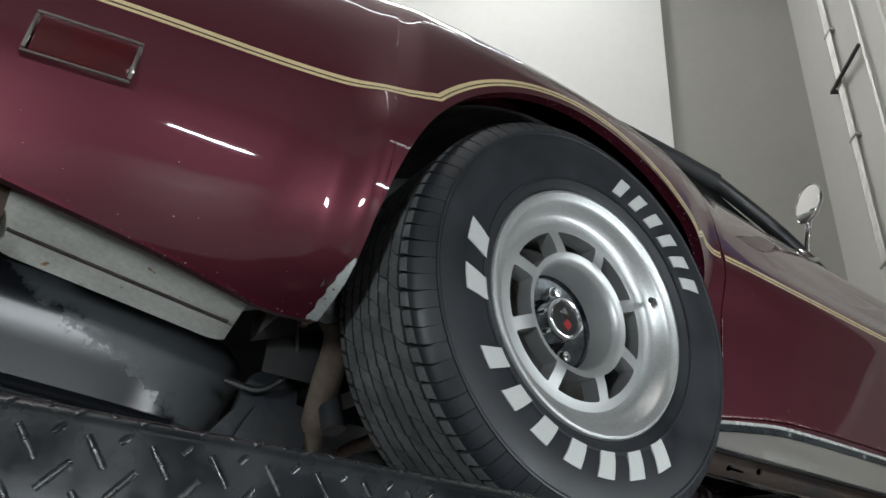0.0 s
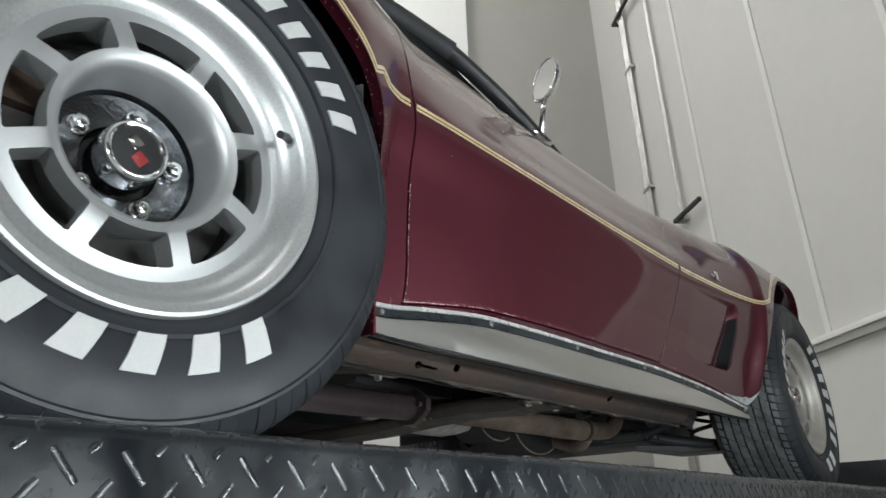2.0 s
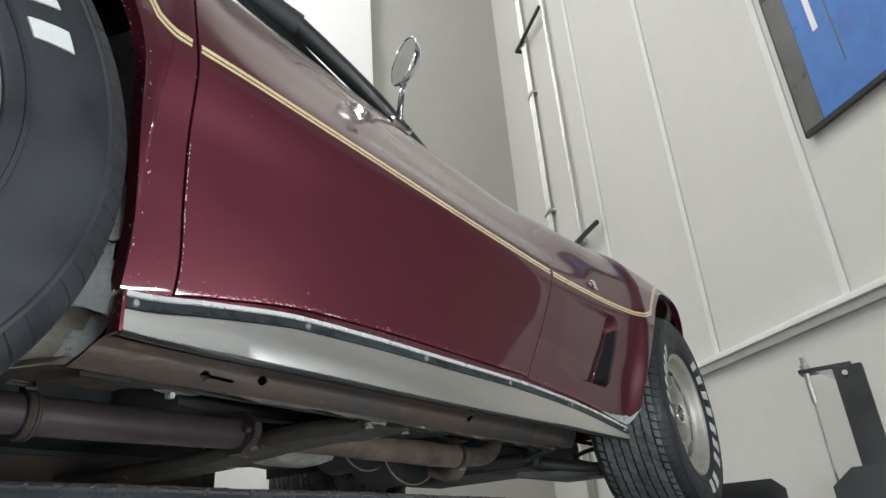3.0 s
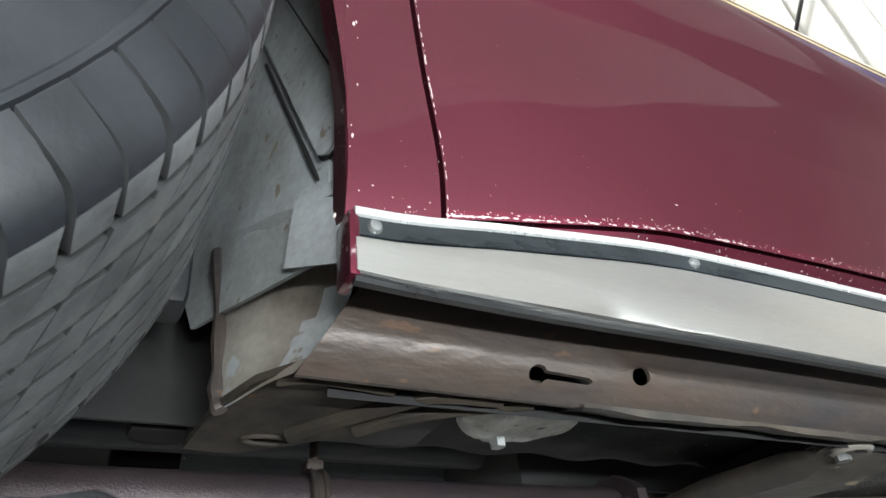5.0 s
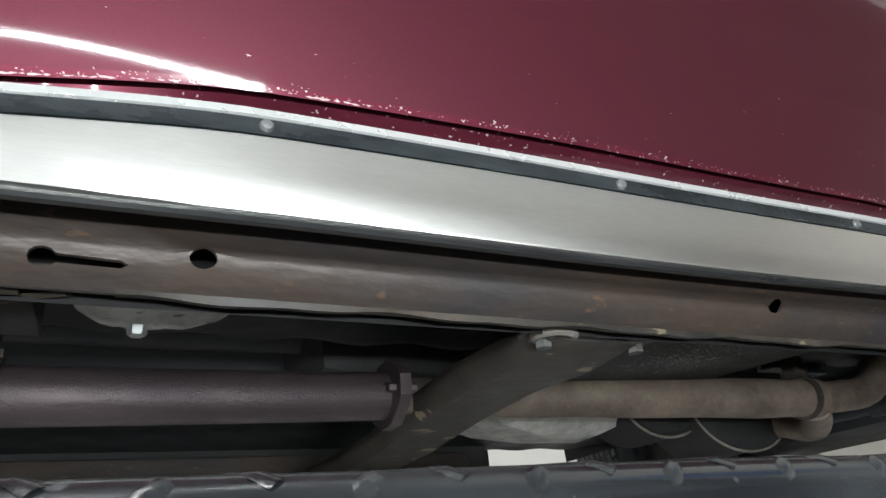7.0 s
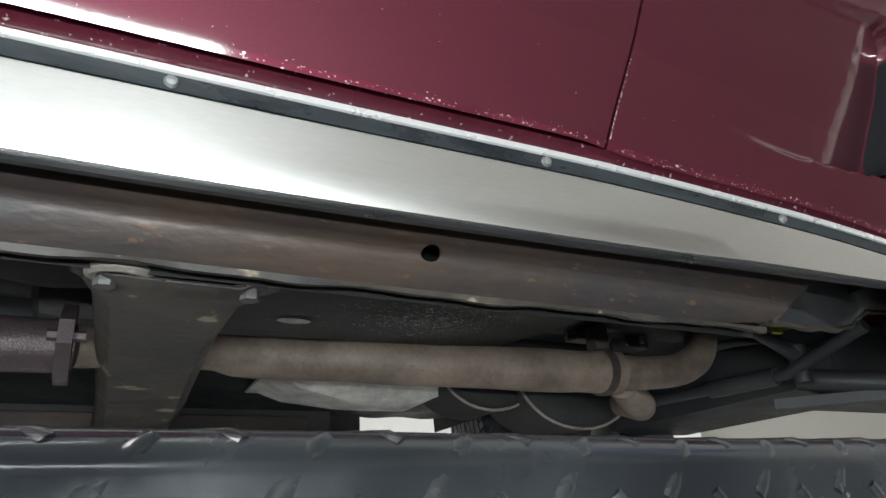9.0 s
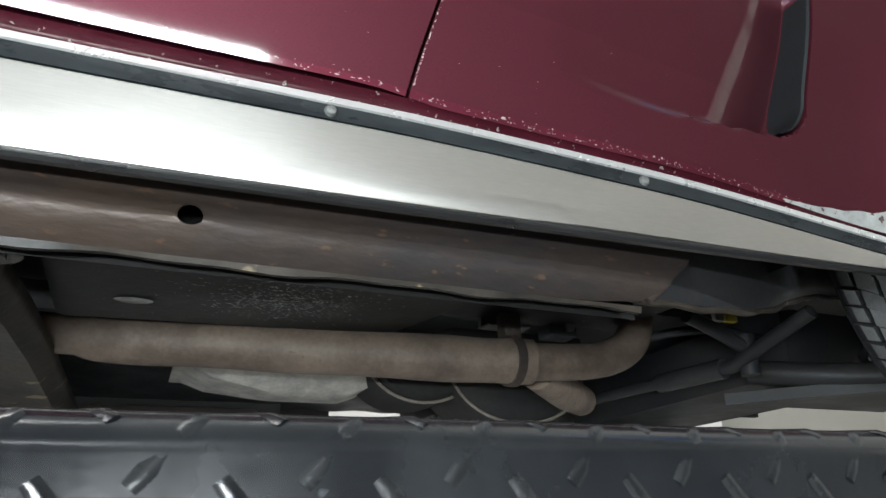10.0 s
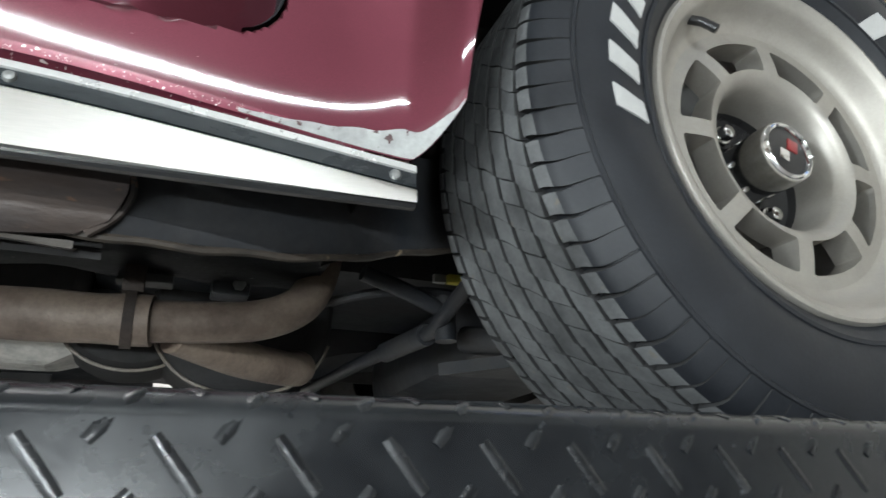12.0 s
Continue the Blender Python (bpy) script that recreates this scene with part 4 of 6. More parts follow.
flecks("paint_chipping", edge_spots(0.44, 0.503, 24, 0.009, 0.0005, 0.0013) + edge_spots(-0.95, -0.40, 34, 0.03, 0.0005, 0.0013), CHIP, CAR, on_skin, "white stone chips on the quarter panel")

seam_spots = []
for k in range(46):
    z = 0.335 + 0.085 * chance.random() ** 1.5
    seam_spots.append((front_seam_x(z) + 0.0026 + chance.uniform(-0.0004, 0.0008), z, chance.uniform(0.0005, 0.0016), 1.4))
worn = []
for _ in range(90):
    x = 0.513 + 0.30 * chance.random() ** 1.7
    worn.append((x, low_z(x) + 0.0010 + chance.uniform(0, 0.0008), chance.uniform(0.0014, 0.0042), math.atan2(low_z(x + 0.01) - low_z(x), 0.01)))
for _ in range(44):
    z = low_z(0.51) + 0.20 * chance.random() ** 1.3
    worn.append((seam_x(z) + 0.0031 + chance.uniform(0, 0.0005), z, chance.uniform(0.0012, 0.0035), math.atan2(0.01, seam_x(z + 0.01) - seam_x(z))))
flecks("edge_wear", worn, CHIP, CAR, on_skin, "paint worn white along the door's rear edge and corner", 0.22)
flecks("seam_chipping", seam_spots, CHIP, CAR, on_skin, "worn paint along the fender's rear edge")


def arch_spots(c, r, a0, a1, count):
    out = []
    for _ in range(count):
        a = radians(chance.uniform(a0, a1))
        rr = r + 0.001 + min(0.02, chance.expovariate(1 / 0.003))
        out.append((c + rr * math.cos(a), HUB_Z + rr * math.sin(a), chance.uniform(0.0007, 0.0022), a + 1.57))
    return out


flecks("arch_chipping", arch_spots(AXLE_R, ARCH_FORE, -10, 30, 16), CHIP, CAR, on_skin, "worn paint along the wheel arch lip")
# bare lip at the rear corner of the arch
verts, faces = [], []
edge_x = AXLE_R - ARCH_R - 0.0002
for i in range(19):
    z = low_z(edge_x) + 0.0005 + 0.062 * i / 18
    wide = (0.017 + 0.0016 * math.sin(i * 1.7)) * (1 - 0.75 * (i / 18) ** 3)
    for k in range(4):
        x = edge_x - wide * k / 3
        verts.append((x, body_y(x, z) - 0.0008, z))
for i in range(18):
    faces += [(4 * i + k, 4 * i + 4 + k, 4 * i + 5 + k, 4 * i + 1 + k) for k in range(3)]
mesh_ob("bare_arch_lip", verts, faces, PRIMER, CAR, "bare chipped lip of the rear wheel arch")
# dark front wall of the vent, turning round its lower corner
way = [(VENT_X1 - 0.003, z) for z in spread(VENT_Z1 - VENT_R, VENT_Z0 + VENT_R, 8)]
way += [(VENT_X1 - VENT_R + (VENT_R - 0.003) * math.cos(a), VENT_Z0 + VENT_R - (VENT_R - 0.003) * math.sin(a)) for a in [math.pi / 2 * k / 8 for k in range(1, 8)]]
verts, faces = [], []
for x, z in way:
    y = body_y(x, z)
    deep = vent_hollow(VENT_X1, z) + 0.012
    verts += [(x, y + 0.0012, z), (x - 0.0022, y + 0.0035, z + 0.0008), (x - 0.0026, y + deep * 0.5, z + 0.001), (x - 0.003, y + deep, z + 0.001)]
for i in range(len(way) - 1):
    faces += [(4 * i + k, 4 * i + 4 + k, 4 * i + 5 + k, 4 * i + 1 + k) for k in range(3)]
mesh_ob("vent_mouth", verts, faces, VENT_BLACK, CAR, "dark grey satin front wall of the side vent")
# emblem on the fender
emb = bm_box((1.735, -0.004, -0.006), (1.80, 0.002, 0.006), 0.002)
emb.transform(Matrix.Translation((0, body_y(1.77, 0.622), 0.620)))
bm_box((1.752, -0.008, -0.014), (1.778, 0.0, 0.012), 0.003, emb, Matrix.Translation((0, body_y(1.77, 0.622), 0.624)))
part("fender_emblem", emb, CHROME, CAR, "small chrome emblem")
# side marker lamp
seat = Matrix.Translation((-0.775, body_y(-0.775, 0.498), 0.498)) @ Matrix.Rotation(math.atan2(body_y(-0.72, 0.487) - body_y(-0.84, 0.487), 0.12), 4, "Z")
mk = part("side_marker", bm_box((-0.058, -0.004, -0.029), (0.058, 0.02, 0.029), 0.004, None, seat), RED_LENS, CAR, "red ribbed side marker lens")
rim_bm = bmesh.new()
for lo, hi in (((-0.064, -0.007, -0.035), (0.064, 0.02, -0.0295)), ((-0.064, -0.007, 0.0295), (0.064, 0.02, 0.035)),
               ((-0.064, -0.007, -0.029), (-0.0585, 0.02, 0.029)), ((0.0585, -0.007, -0.029), (0.064, 0.02, 0.029))):
    bm_box(lo, hi, 0.002, rim_bm, seat)
part("marker_bezel", rim_bm, CHROME, mk, "chrome bezel")

# ---- cabin, mirror, handle ----
def cabin():
    part("windscreen_pillar", bm_tube(curve_points([(1.27, 0.235, 0.895), (1.10, 0.262, 1.00), (0.90, 0.325, 1.13), (0.78, 0.37, 1.19)]), 0.024, 10), BLACK, CAR, "black windscreen pillar")
    part("windscreen_pillar", bm_tube(curve_points([(1.27, 2 * MID - 0.235, 0.895), (1.10, 2 * MID - 0.262, 1.00), (0.90, 2 * MID - 0.325, 1.13), (0.78, 2 * MID - 0.37, 1.19)]), 0.024, 10), BLACK, CAR, "black windscreen pillar")
    part("roof_rail", bm_tube(curve_points([(0.90, 0.325, 1.13), (0.72, 0.385, 1.195), (0.4, 0.41, 1.20), (0.1, 0.43, 1.16), (-0.25, 0.45, 1.0), (-0.4, 0.46, 0.93)]), 0.03, 10), VINYL, CAR, "black vinyl roof edge")
    verts, faces = [], []
    xs = (0.85, 0.6, 0.3, 0.1, -0.25, -0.45)
    for x, z in zip(xs, (1.155, 1.205, 1.205, 1.17, 1.0, 0.90)):
        for k in range(9):
            t = k / 8
            verts.append((x, 0.37 + (2 * MID - 0.74) * t, z + 0.03 * math.sin(math.pi * t)))
    for i in range(5):
        for k in range(8):
            faces.append((i * 9 + k, i * 9 + k + 1, i * 9 + k + 10, i * 9 + k + 9))
    mesh_ob("roof", verts, faces, VINYL, CAR, "black vinyl roof")
    mesh_ob("windscreen", [(1.27, 0.25, 0.90), (1.27, 2 * MID - 0.25, 0.90), (0.82, 2 * MID - 0.37, 1.17), (0.82, 0.37, 1.17)], [(0, 1, 2, 3)], GLASS, CAR, "tinted windscreen")
    mesh_ob("side_window", [(1.20, 0.255, 0.90), (0.86, 0.345, 1.135), (0.4, 0.42, 1.185), (0.05, 0.43, 1.13), (-0.1, 0.40, 0.93), (0.4, 0.26, 0.90)], [(0, 1, 2, 5), (2, 3, 4, 5)], GLASS, CAR, "dark side window", smooth=False)
    part("window_moulding", bm_tube([(x, body_y(x, top_z(x)) + 0.012, top_z(x) + 0.004) for x in spread(0.2, 1.3, 24)], 0.008, 8), BLACK, CAR, "black rubber moulding under the window")
    part("dashboard", bm_box((0.75, 0.45, 0.86), (1.2, 2 * MID - 0.45, 0.97), 0.03), VINYL, CAR, "black dashboard behind the windscreen")


cabin()


def door_mirror():
    foot = Vector((1.10, body_y(1.10, 0.88) + 0.004, 0.888))
    head = Vector((1.080, 0.145, 1.042))
    stand = bm_box((-0.035, -0.016, -0.006), (0.035, 0.016, 0.012), 0.006, None, Matrix.Translation(foot) @ Matrix.Rotation(radians(38), 4, "X"))
    bm_tube(curve_points([foot + Vector((0.0, 0, 0.004)), foot.lerp(head, 0.5), head + Vector((0.02, 0.02, -0.04))], 6), 0.008, 10, stand, radii=None)
    base = part("mirror_stand", stand, CHROME, CAR, "chrome mirror stalk")
    facing = Matrix.Translation(head) @ Matrix.Rotation(radians(78), 4, "Z") @ Matrix.Rotation(radians(-33), 4, "Y")

    def pebble(profile):
        bm = bm_lathe(profile, 32)
        for v in bm.verts:
            v.co.x, v.co.z = v.co.x * 0.040 * (1 + 0.1 * v.co.z), v.co.z * 0.062
        bm.transform(facing)
        return bm

    part("mirror_shell", pebble([(0.0, -0.032), (0.5, -0.028), (0.85, -0.016), (1.0, 0.0), (1.02, 0.006), (0.98, 0.009), (0.95, 0.006)]), CHROME, base, "chrome mirror shell")
    part("mirror_glass", pebble([(0.0, 0.0062), (0.95, 0.0062)]), MIRROR, base, "mirror glass")


door_mirror()


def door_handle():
    """A leaf-shaped flush handle in the top of the door; a flat dark leaf paints its finger recess's shade."""
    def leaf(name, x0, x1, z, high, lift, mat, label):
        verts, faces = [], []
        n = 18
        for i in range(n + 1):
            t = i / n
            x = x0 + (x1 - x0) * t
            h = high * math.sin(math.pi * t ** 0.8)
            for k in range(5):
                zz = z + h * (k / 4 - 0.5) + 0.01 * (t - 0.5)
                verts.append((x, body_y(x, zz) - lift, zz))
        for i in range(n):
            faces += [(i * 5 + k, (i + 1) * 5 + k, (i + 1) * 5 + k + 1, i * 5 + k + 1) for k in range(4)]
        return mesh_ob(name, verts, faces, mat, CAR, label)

    leaf("door_handle", 0.815, 0.975, 0.836, 0.036, 0.0008, DARK_LINE_AND_RECESS, "flat dark leaf painting the shade of the handle's finger recess")
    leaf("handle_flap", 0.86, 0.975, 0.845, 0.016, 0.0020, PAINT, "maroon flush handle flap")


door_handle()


# ---- wheels ----


def tyre_meshes():
    """Carcass, tread blocks and raised letters of one tyre round the origin; y in is positive."""
    carcass = [(0.203, 0.016), (0.207, 0.006), (0.215, 0.000), (0.224, -0.005), (0.2245, -0.0075), (0.229, -0.0075), (0.2295, -0.006),
               (0.245, -0.011), (0.268, -0.0135), (0.290, -0.012), (0.305, -0.0085), (0.3075, -0.0105), (0.311, -0.0100), (0.312, -0.006),
               (0.322, 0.000), (0.331, 0.010), (0.334, 0.020), (0.335, 0.05), (0.336, 0.12), (0.335, 0.19), (0.334, 0.22), (0.325, 0.243),
               (0.30, 0.256), (0.268, 0.261), (0.235, 0.255), (0.207, 0.235), (0.203, 0.225)]
    return bm_lathe(carcass, 96)


def tread_radius(y):
    """The outer surface of the tread across the tyre, rounded down to both sidewalls."""
    u = min(y, 0.241 - y)
    return hermite((-0.009, -0.004, 0.003, 0.011, 0.021, 0.036, 0.12), (0.3095, 0.3185, 0.3290, 0.3375, 0.3420, 0.3440, 0.3452), u)


def tread_mesh():
    """Six ribs cut by fine slanted slits between sawtooth grooves, and long shoulder lugs that run down the sidewalls."""
    verts, faces, kinds = [], [], []
    count = 84
    step = 2 * math.pi / count

    def slant(y):
        """Turn of the slits across the tyre."""
        return -2.3 * (y - 0.12) + (1.6 * (y - 0.036) if y < 0.036 else 1.6 * (y - 0.205) if y > 0.205 else 0)

    def block(a0, a1, y0, y1, cols, gap, deep, zig=0.0):
        base = len(verts)
        for level in (0, 1):
            for j in range(cols + 1):
                t = j / cols
                y = y0 + (y1 - y0) * t
                if level:
                    y += 0.0007 * (1 - 2 * t)
                g = gap(y) / tread_radius(y) / 2 + (0.0022 if level else 0.0)
                r = tread_radius(y) - (0 if level else deep(y))
                wave = 0.004 * math.sin(160 * y)
                for i, a in enumerate((a0 + g, (a0 + a1) / 2, a1 - g)):
                    turn = a + slant(y) + wave
                    verts.append((r * math.cos(turn), y + zig * (i - 1), r * math.sin(turn)))
        n = 3
        top = base + (cols + 1) * n
        for j in range(cols):
            for i in range(2):
                q = top + j * n + i
                faces.append((q, q + 1, q + n + 1, q + n))
                y = y0 + (y1 - y0) * (j + 0.5) / cols
                kinds.append(2 if min(y, 0.241 - y) < 0.0165 else 0)
        ring = [j * n for j in range(cols + 1)] + [cols * n + 1] + [j * n + 2 for j in reversed(range(cols + 1))] + [1]
        for k in range(len(ring)):
            p, q = base + ring[k], base + ring[(k + 1) % len(ring)]
            faces.append((p, q, q + (cols + 1) * n, p + (cols + 1) * n))
            kinds.append(1)

    ribs = [(0.0395 + k * 0.0274, 0.0395 + k * 0.0274 + 0.0237) for k in range(6)]
    for ri, (y0, y1) in enumerate(ribs):
        for k in range(count):
            a0 = step * k + 0.0016 * math.sin(k * 2.4 + ri)
            block(a0, a0 + step, y0 + 0.0006 * math.sin(k * 1.9), y1 + 0.0006 * math.sin(k * 2.7 + 1), 3, lambda y: 0.0011, lambda y: 0.0095, 0.0012)
    for y0, y1 in ((-0.0085, 0.0355), (0.2055, 0.2495)):
        for k in range(count):
            a0 = step * k + 0.002 * math.sin(k * 2.1)
            block(a0, a0 + step, y0, y1, 8, lambda y: 0.0006 + 0.0040 * max(0, min(1, (min(y, 0.241 - y) - 0.004) / 0.026)), lambda y: 0.002 + 0.008 * max(0, min(1, (min(y, 0.241 - y) + 0.006) / 0.03)))
    return verts, faces, kinds


def sidewall_y(r):
    return hermite((0.2245, 0.245, 0.268, 0.290, 0.305), (-0.006, -0.011, -0.0135, -0.012, -0.0085), r)


def raised_marks():
    """White raised marks in the places of the sidewall's brand lettering, kept as plain slanted shapes."""
    sets = ((81.0, 20.5, 6, 0.2375, 0.2725), (-53.0, -153.0, 7, 0.2255, 0.2655), (-163.0, -196.0, 2, 0.2255, 0.2655))
    bms = []
    for a0, a1, count, r0, r1 in sets:
        for k in range(count):
            c = radians(a0 + (a1 - a0) * (k + 0.5) / count)
            half = abs(radians(a1 - a0)) / count * 0.36
            lean = 0.055

            def place(u, v):
                # u across the mark, v outwards, both 0 to 1
                a = c - (u - 0.5) * 2 * half - lean * (v - 0.5)
                r = r0 + (r1 - r0) * v
                return a, r

            shapes = [[(0.15, 0), (0.85, 0), (0.85, 1), (0.15, 1)]]
            bm = bmesh.new()
            for poly in shapes:
                dense = []
                for i, p in enumerate(poly):
                    q = poly[(i + 1) % len(poly)]
                    dense += [(p[0] + (q[0] - p[0]) * t / 3, p[1] + (q[1] - p[1]) * t / 3) for t in range(3)]
                lo, hi = [], []
                for u, v in dense:
                    a, r = place(u, v)
                    lo.append(bm.verts.new((r * math.cos(a), sidewall_y(r) + 0.001, r * math.sin(a))))
                    hi.append(bm.verts.new((r * math.cos(a), sidewall_y(r) - 0.0016, r * math.sin(a))))
                bm.faces.new(hi)
                for i in range(len(lo)):
                    j = (i + 1) % len(lo)
                    bm.faces.new((lo[i], lo[j], hi[j], hi[i]))
            bms.append(bm)
    return bms


def spoke_disc():
    """The wheel's face: a dished ring with eight deep windows between straight spokes."""
    verts, faces = [], []
    per, lead = 22, 3
    n = 8 * per
    radii = [0.0865, 0.0877, 0.0895, 0.0930, 0.099, 0.1065, 0.1085, 0.118, 0.131, 0.1425, 0.1445, 0.150, 0.160]
    ys = [0.1000, 0.0740, 0.0510, 0.0405, 0.0355, 0.0325, 0.0322, 0.0325, 0.0345, 0.037, 0.0374, 0.0385, 0.0395]
    r_in, r_out = 5, 10
    sector = 2 * math.pi / 8

    def angle(k, i):
        w, j = divmod(k, per)
        half = math.asin(0.0105 / min(max(radii[i], 0.095), 0.15))
        if lead <= j <= per - lead and i in (r_in, r_out):
            half += 0.022  # rounded corners
        if j <= lead:
            t = half * j / lead
        elif j < per - lead:
            t = half + (sector - 2 * half) * (j - lead) / (per - 2 * lead)
        else:
            t = sector - half * (per - j) / lead
        return (w + 0.5) * sector + t

    window = {(w * per + k, i) for w in range(8) for k in range(lead, per - lead) for i in range(r_in, r_out)}
    for lift in (0.0, 0.034):
        for i, (r, y) in enumerate(zip(radii, ys)):
            for k in range(n):
                a = angle(k, i)
                verts.append((r * math.cos(a), y + lift, r * math.sin(a)))
    back = len(radii) * n
    for i in range(len(radii) - 1):
        for k in range(n):
            k2 = (k + 1) % n
            if (k, i) in window:
                for dk, di, p, q in ((0, -1, (i, k), (i, k2)), (0, 1, (i + 1, k2), (i + 1, k)), (-1, 0, (i + 1, k), (i, k)), (1, 0, (i, k2), (i + 1, k2))):
                    if ((k + dk) % n, i + di) not in window:
                        v, w = p[0] * n + p[1], q[0] * n + q[1]
                        faces.append((v, w, w + back, v + back))
                continue
            faces.append((i * n + k, i * n + k2, (i + 1) * n + k2, (i + 1) * n + k))
            faces.append((back + i * n + k, back + (i + 1) * n + k, back + (i + 1) * n + k2, back + i * n + k2))
    return verts, faces



def wheel(name, at, turn, label, inward=1, recess=None):
    """One road wheel; inward 1: its outside faces -y. It stands on the deck, with a flattened foot."""
    out = Matrix.Translation((0, -0.036 if recess else 0.0, 0))
    hub = thing(name, label, "wheel", "road wheels")
    spin = Matrix.Rotation(radians(-turn), 4, "Y")
    place = Matrix.Translation(at) @ Matrix.Diagonal((1, inward, 1, 1))
    foot = RUN_TOP + 0.001

    def moved(bm):
        bm.transform(out)
        return bm

    def settle(ob, press=False):
        me = ob.data
        me.transform(place @ spin)
        if inward < 0:
            me.flip_normals()
        if press:
            for v in me.vertices:
                if v.co.z < foot + 0.004:
                    v.co.z = foot + 0.004 * math.exp((v.co.z - foot - 0.004) / 0.02)
        return ob

    tyre = settle(part("tyre", tyre_meshes(), RUBBER, hub, "black tyre with a smooth sidewall"), True)
    tv, tf, tk = tread_mesh()
    settle(mesh_ob("tread", tv, tf, None, tyre, "dusty grey tread blocks", True, [TREAD, TREAD_BASE, RUBBER], tk), True)
    for bm in raised_marks():
        settle(part("raised_mark", bm, LETTER, tyre, smooth=False), True)
    rim = settle(part("rim", bm_lathe([(0.196, 0.24), (0.199, 0.20), (0.185, 0.18), (0.172, 0.14), (0.168, 0.075), (0.160, 0.070), (0.1595, 0.041), (0.160, 0.0395), (0.168, 0.0375), (0.175, 0.032), (0.181, 0.0235), (0.1855, 0.0135), (0.1885, 0.0085),
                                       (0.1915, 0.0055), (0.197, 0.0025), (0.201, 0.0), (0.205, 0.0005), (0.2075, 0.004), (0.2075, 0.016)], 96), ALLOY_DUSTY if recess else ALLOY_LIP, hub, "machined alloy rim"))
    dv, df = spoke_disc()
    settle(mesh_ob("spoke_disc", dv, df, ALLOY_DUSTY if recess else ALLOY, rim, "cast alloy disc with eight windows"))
    settle(part("brake_disc", bm_lathe([(0.05, 0.128), (0.150, 0.128), (0.152, 0.143), (0.05, 0.143)], 40), IRON, hub, "dark brake disc behind the wheel"))
    settle(part("hub_plate", bm_lathe([(0.0, 0.134), (0.043, 0.134), (0.0445, 0.114), (0.0465, 0.1115), (0.068, 0.1105), (0.0840, 0.107), (0.0868, 0.097)], 64), recess or HUB_CHROME, hub, "round recess round the hub"))
    settle(part("hub_well", bm_lathe([(0.036, 0.1335), (0.0432, 0.1333), (0.0440, 0.1160)], 32), BLACK, hub))
    cap = settle(part("centre_cap", moved(bm_lathe([(0.0375, 0.130), (0.0375, 0.072), (0.0368, 0.0675), (0.0350, 0.0645), (0.0325, 0.0635), (0.0300, 0.0650), (0.0285, 0.069)], 40)), CHROME, hub, "chrome centre cap"))
    settle(part("cap_disc", moved(bm_lathe([(0.0292, 0.0682), (0.018, 0.0672), (0.0, 0.0670)], 32)), BLACK, cap, "black emblem disc"))
    em = bm_box((-0.0075, 0.0655, -0.0075), (0.0075, 0.0675, 0.0075), 0.002, None, Matrix.Translation((0.004, 0, -0.010)) @ Matrix.Rotation(radians(38), 4, "Y"))
    settle(part("cap_emblem", moved(em), RED_MARK, cap, "small red emblem"))
    em = bm_box((-0.007, 0.0655, -0.007), (0.007, 0.0675, 0.007), 0.002, None, Matrix.Translation((-0.003, 0, 0.009)) @ Matrix.Rotation(radians(38), 4, "Y"))
    settle(part("cap_emblem", moved(em), CHROME, cap, "small bright emblem"))
    for k in range(5):
        a = radians((95 + turn if recess else 10) + 72 * k)
        nut = bm_lathe([(0.0100, 0.120), (0.0100, 0.098), (0.0092, 0.0935), (0.0065, 0.0915), (0.0, 0.091)], 6)
        bm_lathe([(0.0135, 0.120), (0.0135, 0.107), (0.0120, 0.1040), (0.0098, 0.1035)], 18, nut)
        nut.transform(Matrix.Translation((0.0603 * math.cos(a), 0, 0.0603 * math.sin(a))))
        settle(part("wheel_nut", nut, CHROME, hub))
    va = radians(22)
    stem = bm_tube([(0.185 * math.cos(va), 0.024, 0.185 * math.sin(va)), (0.172 * math.cos(va), 0.012, 0.172 * math.sin(va)), (0.155 * math.cos(va), 0.004, 0.155 * math.sin(va))], 0.0055, 10)
    settle(part("valve_stem", stem, BLACK, hub, "black rubber valve stem"))
    grip = bm_box((-0.14, 0.112, 0.03), (-0.075, 0.165, 0.115), 0.01)
    grip.transform(Matrix.Rotation(radians(turn), 4, "Y"))
    settle(part("brake_caliper", grip, RUST, hub, "rust-orange brake caliper"))
    return hub


wheel("rear_wheel", (AXLE_R, 0.0, 0.346), 0, "alloy rear wheel with raised white marks on a black tyre")
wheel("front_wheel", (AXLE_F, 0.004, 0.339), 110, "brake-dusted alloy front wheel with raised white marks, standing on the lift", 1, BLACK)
wheel("rear_wheel", (AXLE_R, 2 * MID, HUB_Z), 40, "alloy rear wheel on the far lift runway", -1)
wheel("front_wheel", (AXLE_F, 2 * MID, HUB_Z), 70, "alloy front wheel on the far lift runway", -1)

# ---- under the car ----
RAIL_Y, RAIL_LOW = 0.190, 0.190


